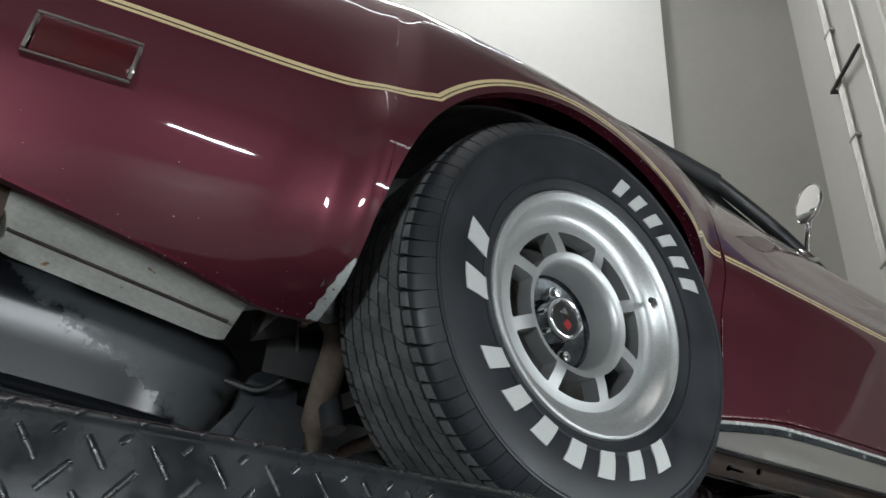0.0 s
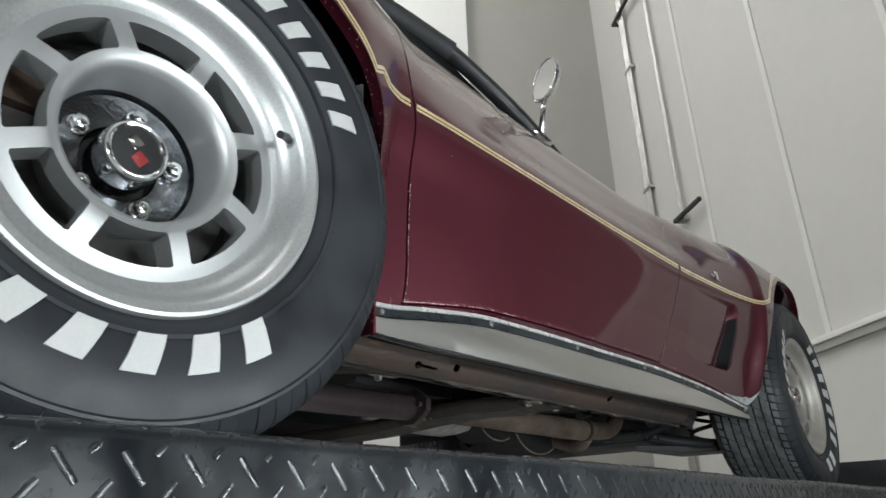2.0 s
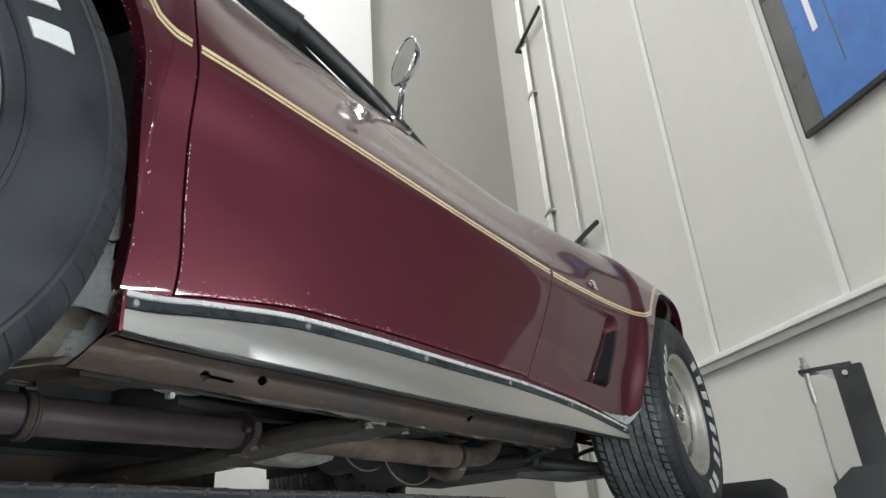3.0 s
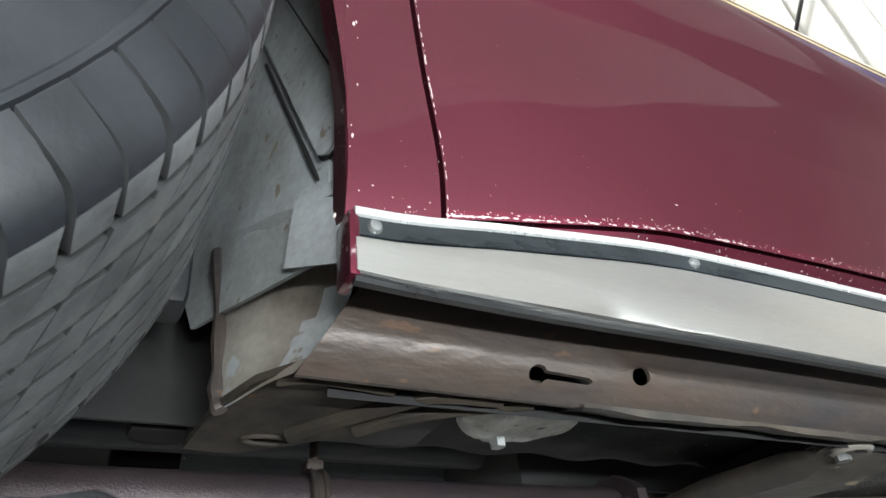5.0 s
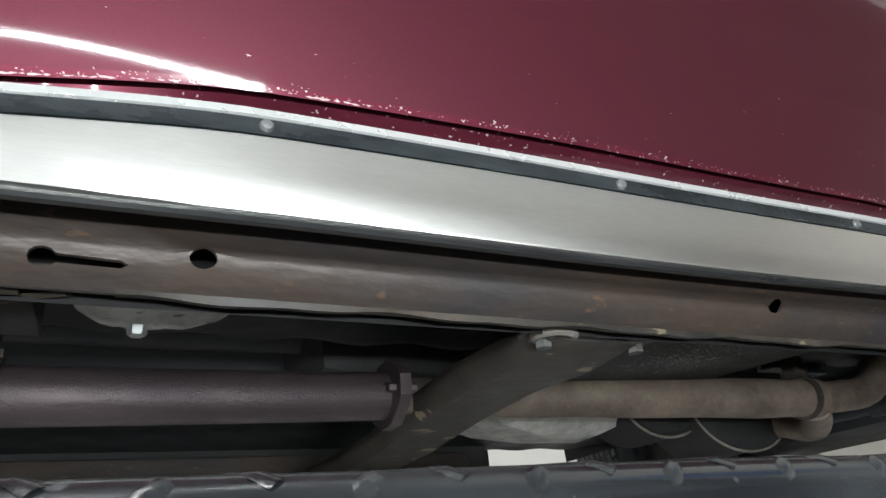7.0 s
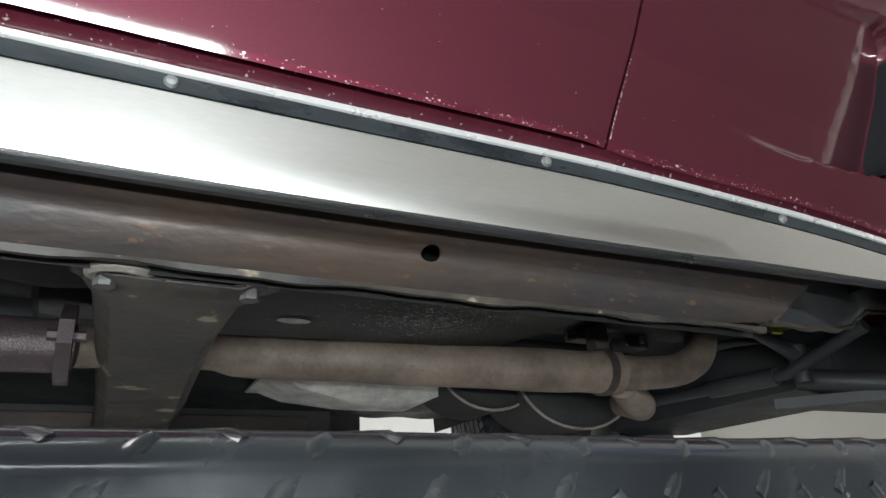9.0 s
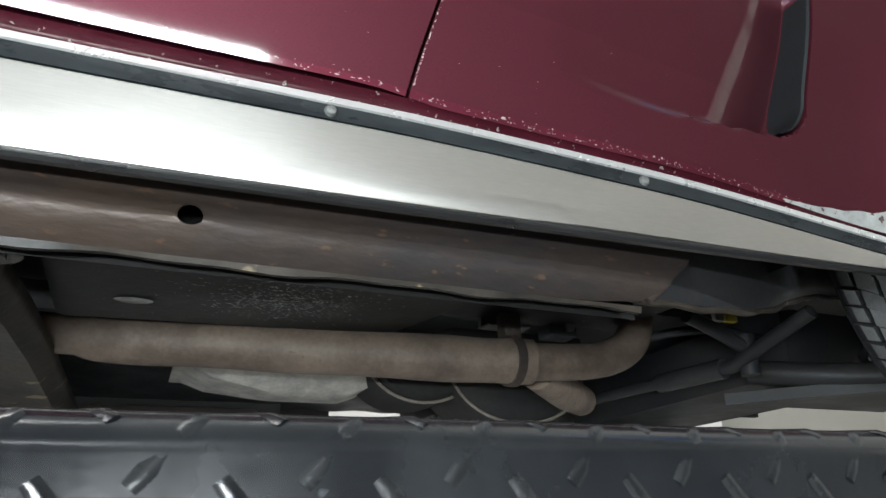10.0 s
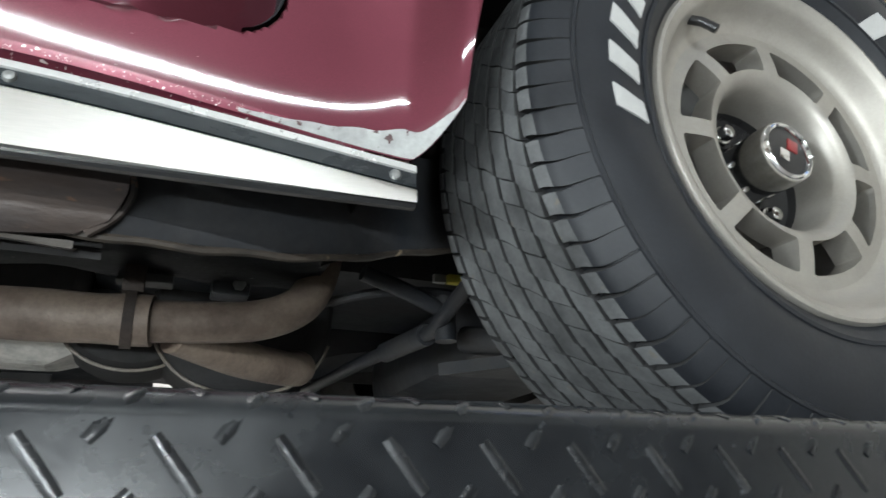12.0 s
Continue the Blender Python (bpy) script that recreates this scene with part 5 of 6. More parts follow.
def frame_rail():
    slot = [(0.614 + 0.0088 * math.cos(a), 0.2105 + 0.0062 * math.sin(a)) for a in [radians(25 + k * 31) for k in range(11)]]
    slot += [(0.662, 0.2075), (0.667, 0.2098), (0.662, 0.2120)]
    holes = [slot, disc_loop(0.7155, 0.218, 0.0098, 0.0066), disc_loop(1.305, 0.2235, 0.010, 0.0062)]
    outline = [(0.428, RAIL_LOW + 0.005), (1.0, RAIL_LOW + 0.003), (1.5, RAIL_LOW + 0.006), (1.70, 0.1985), (1.76, 0.203), (1.785, 0.215), (1.798, 0.235), (1.80, 0.262), (0.470, 0.262)]
    bm = bm_plate(outline, holes, 0.004, lambda u, v, w: (u, RAIL_Y - 0.004 - 1.35 * max(0, v - 0.2225) + 15 * max(0, 0.235 - v) ** 2 + w, v),
                  cuts=(0.200, 0.206, 0.212, 0.219, 0.2225, 0.235))
    rail = part("frame_rail", bm, FRAME, CAR, "rust-brown chassis side rail with a keyhole slot")
    # underside with a rolled edge and a raised flange
    verts, faces = [], []
    xs = spread(0.66, 1.76, 60)
    for x in xs:
        w = 0.0015 * math.sin(x * 31) + 0.001 * math.sin(x * 67)
        for y, z in ((RAIL_Y + 0.0135, 0.1945), (RAIL_Y + 0.0155, 0.190 + w), (RAIL_Y + 0.022, 0.1905 + w), (RAIL_Y + 0.035, 0.196 + w), (RAIL_Y + 0.058, 0.205), (RAIL_Y + 0.062, 0.25)):
            verts.append((x, y, z + 0.006 * max(0, x - 1.3)))
    for i in range(60):
        for k in range(5):
            faces.append((i * 6 + k, i * 6 + k + 1, (i + 1) * 6 + k + 1, (i + 1) * 6 + k))
    mesh_ob("rail_underside", verts, faces, GREASE, rail, "rusty folded underside of the rail")
    # flat black sheet paints the shade inside, seen through the holes
    mesh_ob("rail_shade_sheet", [(0.46, RAIL_Y + 0.05, 0.195), (1.78, RAIL_Y + 0.05, 0.195), (1.78, RAIL_Y + 0.05, 0.29), (0.46, RAIL_Y + 0.05, 0.29)], [(0, 1, 2, 3)], GAP_AND_SHADE, rail)
    # curled front end of the rail
    part("rail_end", bm_tube(curve_points([(1.768, RAIL_Y + 0.012, 0.2045), (1.79, RAIL_Y + 0.006, 0.222), (1.80, RAIL_Y - 0.002, 0.242), (1.797, RAIL_Y - 0.010, 0.262)], 5), 0.0045, 8), FRAME, rail, "bent end of the rail flange")
    # far rail
    part("frame_rail", bm_box((0.42, 2 * MID - 0.29, 0.19), (1.56, 2 * MID - 0.19, 0.29), 0.01), FRAME, CAR)
    return rail


frame_rail()


def front_frame():
    """The dark forward part of the frame, sweeping up and inwards ahead of the rail."""
    verts, faces = [], []
    way = curve_points([(1.72, 0.235, 0.255), (1.85, 0.25, 0.257), (2.0, 0.285, 0.278), (2.15, 0.345, 0.328), (2.35, 0.42, 0.375), (2.8, 0.44, 0.385)], 10)
    for p in way:
        w = 0.045
        for dy, dz in ((-w, 0.075), (-w, -0.030), (-w + 0.012, -0.045), (w - 0.012, -0.018), (w, -0.006), (w, 0.075)):
            verts.append((p.x, p.y + dy, p.z + dz))
    n = len(way)
    for i in range(n - 1):
        for k in range(6):
            faces.append((i * 6 + k, i * 6 + (k + 1) % 6, (i + 1) * 6 + (k + 1) % 6, (i + 1) * 6 + k))
    mesh_ob("front_frame_rail", verts, faces, FRAME_DARK, CAR, "dark undercoated front frame rail")
    part("frame_flange", bm_tube([(p.x, p.y - 0.030, p.z - 0.0475 + 0.0015 * math.sin(p.x * 70)) for p in way], 0.0045, 8), GREASE, CAR, "rusty folded flange under the frame rail")
    first = 6 * sum(p.x < 2.16 for p in way)
    far = [(x, 2 * MID - y, z) for x, y, z in verts[first:]]
    mesh_ob("front_frame_rail", far, [f[::-1] for f in faces[:len(far) - 6]], FRAME_DARK, CAR)


front_frame()


def floor_pan():
    verts, faces = [], []
    xs, ys = spread(0.455, 2.05, 60), spread(0.21, 2 * MID - 0.21, 40)
    for x in xs:
        for y in ys:
            tunnel = math.exp(-((y - MID) / 0.17) ** 4) * 0.16
            foot = 0.06 * max(0, min(1, (1.68 - x) / 0.08)) * max(0, min(1, (x - 1.15) / 0.06)) * max(0, 1 - ((y - 0.43) / 0.17) ** 6) if y < 0.65 else 0
            verts.append((x, y, 0.305 + tunnel - foot * 0.55 + 0.004 * math.sin(x * 40) * math.sin(y * 37)))
    for i in range(60):
        for k in range(40):
            faces.append((i * 41 + k, i * 41 + k + 1, (i + 1) * 41 + k + 1, (i + 1) * 41 + k))
    mesh_ob("floor_pan", verts, faces, SCUFF, CAR, "undercoated floor pan with pale scuffs")
    # footwell panel beside the rail
    bm = bm_box((1.175, 0.30, 0.250), (1.62, 0.60, 0.285), 0.012)
    for v in bm.verts:
        if v.co.x > 1.6:
            v.co.x += 0.09 * (1 - (v.co.y - 0.3) / 0.3)
            v.co.z += 0.01
    part("footwell", bm, SCUFF, CAR, "black footwell underside with a scraped pale patch")
    patch = bm_lathe([(0.0, -0.0015), (0.019, -0.001), (0.022, 0.0)], 16, axis="z")
    patch.transform(Matrix.Translation((1.265, 0.50, 0.249)) @ Matrix.Diagonal((1, 0.5, 1, 1)))
    part("drain_plug", patch, ZINC, CAR, "pale oval drain plug")
    spots = []
    while len(spots) < 1000:
        u, v = chance.gauss(1.435, 0.045), chance.gauss(0.452, 0.038)
        spots.append((u, v, chance.uniform(0.0008, 0.0032), chance.uniform(-0.15, 0.35)))
    flecks("scraping", spots, SCRAPE, CAR, lambda u, v: (u, v, 0.2494), "pale scrape marks on the footwell", 0.25)


floor_pan()


def body_mount():
    bm = bm_lathe([(0.0, 0.226), (0.62, 0.226), (0.85, 0.229), (0.97, 0.235), (1.0, 0.241), (0.97, 0.248), (0.85, 0.252)], 28, axis="z")
    for v in bm.verts:
        v.co.x, v.co.y = 0.693 + v.co.x * 0.068, 0.340 + v.co.y * 0.052
        v.co.z += 0.04 * (v.co.x - 0.69) + 0.001 * math.sin(v.co.x * 190)
    mount = part("body_mount", bm, ZINC_PALE, CAR, "galvanised body mount plate")
    nut = bm_lathe([(0.0, 0.199), (0.0075, 0.199), (0.0088, 0.201), (0.0088, 0.211), (0.0, 0.211)], 6, axis="z")
    bm_lathe([(0.0, 0.2105), (0.0175, 0.2105), (0.019, 0.216), (0.0, 0.2215)], 20, nut, axis="z")
    nut.transform(Matrix.Translation((0.679, 0.368, 0.018)))
    part("mount_bolt", nut, ZINC, mount, "bolt and washer under the mount")


body_mount()


def rear_outrigger():
    """The dirty rear end of the rail: a slanted end face, a ribbed bottom plate, and the grey panel above it."""
    outline = [(0.394, 0.305), (0.411, 0.25), (0.436, 0.216), (0.62, 0.206), (0.67, 0.222), (0.60, 0.264), (0.545, 0.312), (0.475, 0.372), (0.43, 0.405), (0.386, 0.40)]
    slot = [(0.447 + 0.018 * math.cos(a), 0.362 + 0.008 * math.sin(a)) for a in [2 * math.pi * k / 16 for k in range(16)]]
    bm = bm_plate(outline, [slot], 0.006, lambda u, v, w: (u, v, 0.204 + 0.02 * (v - 0.19) + w))
    box = part("torque_box", bm, BOX_RUST, CAR, "rusty ribbed torque box plate")
    part("slot_lip", bm_tube([(0.447 + 0.020 * math.cos(a), 0.362 + 0.0095 * math.sin(a), 0.2065) for a in [2 * math.pi * k / 20 for k in range(21)]], 0.0025, 6), BOX_RUST, box)
    for pts, r in (([(0.424, 0.240), (0.45, 0.230), (0.51, 0.237)], 0.0055), ([(0.462, 0.343), (0.478, 0.318), (0.492, 0.298), (0.52, 0.262), (0.545, 0.236), (0.60, 0.231)], 0.0085),
                   ([(0.512, 0.322), (0.54, 0.285), (0.57, 0.262), (0.63, 0.230)], 0.0075)):
        part("rib", bm_tube(curve_points([(x, y, 0.2035 + 0.02 * (y - 0.19)) for x, y in pts], 4), r, 8), BOX_RUST, box, "raised stamped rib")
    part("torque_box_core", bm_box((0.43, 0.30, 0.222), (0.60, 0.40, 0.30), 0.004), UNDER, box)
    # dirty end face of the rail, running up to the inner panel, with a rolled flange
    verts, faces = [], []
    low_in, low_out = Vector((0.399, 0.302, 0.205)), Vector((0.430, 0.217, 0.199))
    top_in, top_out, bend = Vector((0.386, 0.325, 0.375)), Vector((0.436, 0.150, 0.305)), Vector((0.493, 0.183, 0.266))
    for i in range(13):
        t = i / 12
        left = low_in.lerp(top_in, t)
        right = low_out * (1 - t) ** 2 + bend * 2 * t * (1 - t) + top_out * t * t
        for k in range(11):
            p = left.lerp(right, k / 10)
            verts.append((p.x + 0.0016 * math.sin(50 * p.z + 60 * p.y) - 0.004 * math.sin(math.pi * k / 10), p.y, p.z))
    for i in range(12):
        for k in range(10):
            faces.append((i * 11 + k, i * 11 + k + 1, (i + 1) * 11 + k + 1, (i + 1) * 11 + k))
    patch = [1 if k >= 7 + (i > 3) + (i > 5) and 0 < i < 8 or i > 9 else 0 for i in range(12) for k in range(10)]
    mesh_ob("rail_rear_face", verts, faces, None, CAR, "dirty grey-brown rear face of the chassis rail", True, [DIRT, GREY], patch)
    part("rail_flange", bm_tube(curve_points([(0.398, 0.303, 0.204), (0.394, 0.305, 0.215), (0.394, 0.308, 0.24), (0.392, 0.313, 0.29), (0.386, 0.322, 0.36)], 5), 0.0055, 8,
                                radii=[0.006 + 0.001 * math.sin(k * 1.1) for k in range(21)]), FRAME, CAR, "rolled flange at the rail's end")
    # grey inner panel above, with a long cover let into it
    house = part("wheel_house_front", bm_plate([(0.158, 0.258), (0.31, 0.290), (0.36, 0.300), (0.45, 0.46), (0.45, 0.70), (0.158, 0.70)], [], 0.004, lambda u, v, w: (0.436 - 0.29 * (u - 0.15) + w, u, v)), GREY, CAR, "grey inner panel ahead of the rear wheel")
    slant = Vector((0.06, 0.144)).normalized()
    off = Vector((slant.y, -slant.x))

    def strip_of(name, y, z, length, wide, x, thick, mat, label=""):
        p, pts = Vector((y, z)), []
        for along, across in ((0.012, 0), (0.003, 0.15), (0, 0.35), (0, 0.6), (0.004, 0.85), (0.014, 1), (length, 1), (length, 0)):
            q = p + slant * along - off * wide * across
            pts.append((q.x, q.y))
        return part(name, bm_plate(pts, [], thick, lambda u, v, w: (x - 0.29 * (u - 0.15) + w, u, v)), mat, house, label)

    strip_of("cover_gap", 0.1615, 0.3375, 0.30, 0.0475, 0.4340, 0.0025, GAP_AND_SHADE)
    strip_of("access_cover", 0.160, 0.340, 0.30, 0.0445, 0.4310, 0.0035, GREY, "long grey access cover with rounded corners")
    strip_of("panel_seam", 0.171, 0.331, 0.24, 0.003, 0.4340, 0.0025, GAP_AND_SHADE)
    flap = bm_plate([(0.202, 0.271), (0.142, 0.243), (0.142, 0.318), (0.193, 0.327)], [], 0.0015, lambda u, v, w: (0.417 + 0.42 * (0.197 - u) + w, u, v))
    part("splash_flap", flap, GREY, CAR, "grey rectangular splash flap")
    part("wheel_house_wall", bm_box((-0.36, 0.428, 0.24), (0.44, 0.434, 0.78), 0.002), UNDER, CAR)
    # near-black block stands in for the shade in the hollow beside the panel
    part("hollow_shade_block", bm_box((0.34, 0.452, 0.24), (0.40, 0.50, 0.60), 0.02), GAP_AND_SHADE, CAR)


rear_outrigger()


def wheel_wells():
    for c, r, mat, name in ((AXLE_R, ARCH_R + 0.03, IRON, "rear_wheel_house"), (AXLE_F, ARCH_F + 0.03, UNDER, "front_wheel_house")):
        for near in (True, False):
            verts, faces = [], []
            for k in range(25):
                a = radians(-8 + (196 if c == AXLE_F else 143) * k / 24)
                for y in (0.10, 0.18, 0.30, 0.42):
                    verts.append((c - r * math.cos(a) * (1 - 0.02 * (y > 0.3)), y if near else 2 * MID - y, HUB_Z + r * math.sin(a)))
                verts.append((c - 0.02 * math.cos(a), 0.425 if near else 2 * MID - 0.425, HUB_Z + 0.12 + 0.02 * math.sin(a)))
            for i in range(24):
                for k in range(4):
                    faces.append((i * 5 + k, i * 5 + k + 1, (i + 1) * 5 + k + 1, (i + 1) * 5 + k))
            mesh_ob(name, verts, faces, mat, CAR, "black wheel house liner" if near else "")


wheel_wells()


def exhaust():
    sys_ = CAR
    rear = part("exhaust_pipe", bm_tube(curve_points([(-0.10, 0.50, 0.30), (0.05, 0.52, 0.24), (0.20, 0.535, 0.205), (0.5, 0.548, 0.205), (0.8, 0.575, 0.215), (1.02, 0.60, 0.225)], 8), 0.0325, 20), PIPE, sys_, "purplish rusty exhaust pipe")
    for x, y in ((0.20, 0.535), (0.545, 0.551)):
        band = bmesh.new()
        for dx in (-0.0065, 0.0065):
            ring = [(dx, 0.0365 * math.cos(a), 0.0365 * math.sin(a)) for a in [2 * math.pi * k / 24 for k in range(25)]]
            bm_tube(ring, 0.0046, 8, band)
        bm_lathe([(0.0335, -0.007), (0.0385, -0.007), (0.0385, 0.007), (0.0335, 0.007)], 24, band, axis="x", close=True)
        bm_box((-0.010, -0.012, 0.038), (0.010, 0.012, 0.050), 0.003, band)
        bm_tube([(0, -0.006, 0.04), (0, -0.006, 0.075)], 0.0055, 8, band)
        band.transform(Matrix.Translation((x, y, 0.205)))
        part("pipe_clamp", band, RUST_DARK, rear, "dark rusty pipe clamp of two rings")
    fl = bm_plate([(-0.064, -0.014), (-0.052, -0.026), (-0.02, -0.045), (0.02, -0.045), (0.052, -0.026), (0.064, -0.014), (0.064, 0.014), (0.052, 0.026), (0.02, 0.045), (-0.02, 0.045), (-0.052, 0.026), (-0.064, 0.014)], [], 0.016, lambda u, v, w: (1.005 + w, 0.60 + u, 0.226 + v))
    part("pipe_flange", fl, PIPE, rear, "bolted pipe flange")
    for u in (-0.045, 0.045):
        nut = bm_tube([(0.994, 0.60 + u, 0.226), (1.034, 0.60 + u, 0.226)], 0.007, 6)
        part("flange_bolt", nut, PIPE, rear)
    front = part("front_exhaust_pipe", bm_tube(curve_points([(1.02, 0.61, 0.228), (1.15, 0.65, 0.243), (1.24, 0.665, 0.246), (1.45, 0.63, 0.238), (1.70, 0.572, 0.225), (1.83, 0.548, 0.222)], 8), 0.040, 20,
                 radii=[0.027] * 14 + [0.0310, 0.0335] + [0.0345 + 0.0009 * math.sin(i * 0.9) for i in range(25)]), PIPE_PALE, sys_, "pale scaled front exhaust pipe")
    band = bm_lathe([(0.0350, -0.007), (0.0395, -0.007), (0.0395, 0.007), (0.0350, 0.007)], 24, axis="x", close=True)
    bm_box((-0.014, -0.014, 0.035), (0.014, 0.014, 0.075), 0.003, band)
    band.transform(Matrix.Translation((1.80, 0.555, 0.2235)))
    part("pipe_clamp", band, RUST_DARK, front, "dark rusty pipe clamp")
    hanger = bm_box((1.775, 0.600, 0.287), (1.850, 0.612, 0.322), 0.003)
    bm_box((1.775, 0.572, 0.284), (1.850, 0.600, 0.289), 0.002, hanger)
    part("hanger_bracket", hanger, IRON, front, "grey angle bracket over the pipe clamp")
    part("down_pipe", bm_tube(curve_points([(1.82, 0.55, 0.222), (1.90, 0.548, 0.226), (1.97, 0.55, 0.236), (2.025, 0.553, 0.262), (2.052, 0.557, 0.305), (2.065, 0.56, 0.37), (2.07, 0.57, 0.45)], 8), 0.029, 18), PIPE_PALE, front, "scaled down pipe bending upwards")
    part("branch_pipe", bm_tube(curve_points([(1.86, 0.58, 0.215), (1.95, 0.65, 0.203), (2.03, 0.72, 0.205), (2.075, 0.78, 0.215), (2.08, 0.86, 0.24), (2.0, 1.0, 0.27)], 8), 0.029, 18), PIPE_PALE, front, "brown crossover branch of the exhaust")
    # rear section over the axle
    part("tail_pipe", bm_tube(curve_points([(-0.08, 0.62, 0.105), (-0.14, 0.60, 0.10), (-0.185, 0.57, 0.115), (-0.210, 0.525, 0.150), (-0.230, 0.465, 0.193), (-0.248, 0.405, 0.236), (-0.262, 0.350, 0.275), (-0.278, 0.310, 0.302), (-0.306, 0.286, 0.321)], 8), 0.0265, 20), PIPE_PALE, sys_, "pale scaled exhaust pipe dropping beside the wheel")
    over = part("over_axle_pipe", bm_tube(curve_points([(-0.296, 0.290, 0.317), (-0.318, 0.283, 0.328), (-0.349, 0.284, 0.336), (-0.39, 0.30, 0.338), (-0.455, 0.338, 0.325)], 6), 0.0245, 20), ZINC, sys_, "bright exhaust pipe passing over the axle")
    sleeve = bm_tube([(-0.338, 0.2835, 0.3335), (-0.362, 0.288, 0.337), (-0.39, 0.30, 0.338)], 0.0275, 20)
    part("pipe_sleeve", sleeve, ZINC, over)
    band = bm_tube([(-0.352, 0.2852, 0.3360), (-0.359, 0.2872, 0.3367)], 0.0305, 20)
    strap = bm_box((-0.363, 0.272, 0.285), (-0.349, 0.290, 0.318), 0.003)
    part("pipe_clamp", band, RUST, over, "rusty pipe clamp")
    part("clamp_bolt", strap, RUST, over)


exhaust()


def muffler():
    """A flat box muffler hung at a slant, its lowest edge inwards."""
    prof = [(0.268, 0.305), (0.276, 0.296), (0.330, 0.2755), (0.3805, 0.256), (0.390, 0.259), (0.430, 0.322), (0.425, 0.332), (0.310, 0.372), (0.298, 0.366)]
    xs = [-0.800, -0.790] + spread(-0.778, -0.475, 9) + [-0.462, -0.450]
    verts, faces = [], []
    for i, x in enumerate(xs):
        s = 0.90 if i in (0, len(xs) - 1) else 0.97 if i in (1, len(xs) - 2) else 1.0
        for y, z in prof:
            verts.append((x, 0.348 + (y - 0.348) * s + 0.03 * (x + 0.45) * -1, 0.312 + (z - 0.312) * s - 0.15 * (x + 0.45)))
    n = len(prof)
    for i in range(len(xs) - 1):
        for k in range(n):
            faces.append((i * n + k, i * n + (k + 1) % n, (i + 1) * n + (k + 1) % n, (i + 1) * n + k))
    faces += [tuple(range(n)), tuple(range((len(xs) - 1) * n, len(xs) * n))[::-1]]
    m = mesh_ob("muffler", verts, faces, MUFFLER, CAR, "pale aluminised box muffler with a rusty seam")
    part("seam", bm_tube([(x, 0.330 - 0.03 * (x + 0.45), 0.2745 - 0.15 * (x + 0.45)) for x in spread(-0.790, -0.462, 8)], 0.003, 6), RUST_DARK, m, "rusty lengthwise seam")
    part("muffler_neck", bm_tube([(-0.792, 0.358, 0.365), (-0.812, 0.358, 0.370), (-0.845, 0.36, 0.380), (-1.25, 0.37, 0.41)], 0.03, 14, radii=[0.050, 0.047, 0.034, 0.030]), RUST, m, "rusty muffler neck")
    part("muffler_hanger", bm_box((-0.41, 0.36, 0.30), (-0.385, 0.385, 0.36), 0.005), RUST, CAR, "rusty exhaust hanger")


muffler()


def spare_tub():
    """The dark carrier under the tail that holds the spare wheel."""
    prof = [(0.0, 0.045), (0.26, 0.045), (0.300, 0.052), (0.316, 0.072), (0.322, 0.097), (0.336, 0.101), (0.339, 0.106), (0.334, 0.112), (0.323, 0.119), (0.332, 0.172), (0.345, 0.225), (0.345, 0.262), (0.33, 0.290), (0.30, 0.305), (0.0, 0.305)]
    bm = bm_lathe(prof, 64, axis="z")
    for v in bm.verts:
        r = math.hypot(v.co.x, v.co.y)
        if r > 0:
            c, s = abs(v.co.x) / r, abs(v.co.y) / r
            square = (c ** 5 + s ** 5) ** -0.2
            v.co.x *= square * 1.38
            v.co.y *= square * 0.97
            v.co.z -= 0.07 * v.co.x
    bm.transform(Matrix.Translation((-0.80, MID + 0.0, 0.06)))
    tub = part("spare_wheel_carrier", bm, CARRIER, CAR, "dark glossy spare wheel carrier with grey scuffs")
    for y, outline in ((0.500, [(-0.415, 0.125), (-0.392, 0.158), (-0.372, 0.185), (-0.364, 0.228), (-0.350, 0.254), (-0.325, 0.266), (-0.290, 0.262), (-0.262, 0.245), (-0.250, 0.125)]),
                       (0.478, [(-0.372, 0.125), (-0.358, 0.160), (-0.343, 0.190), (-0.320, 0.208), (-0.285, 0.212), (-0.245, 0.206), (-0.240, 0.125)])):
        bracket = bm_plate(outline, [], 0.02, lambda u, v, w: (u, y + w, v))
        bmesh.ops.bevel(bracket, geom=[ed for ed in bracket.edges if ed.calc_face_angle(0) > 1.2], offset=0.006, segments=2, affect="EDGES")
        part("carrier_bracket", bracket, FRAME_DARK, tub, "dark pressed steel carrier bracket")


spare_tub()


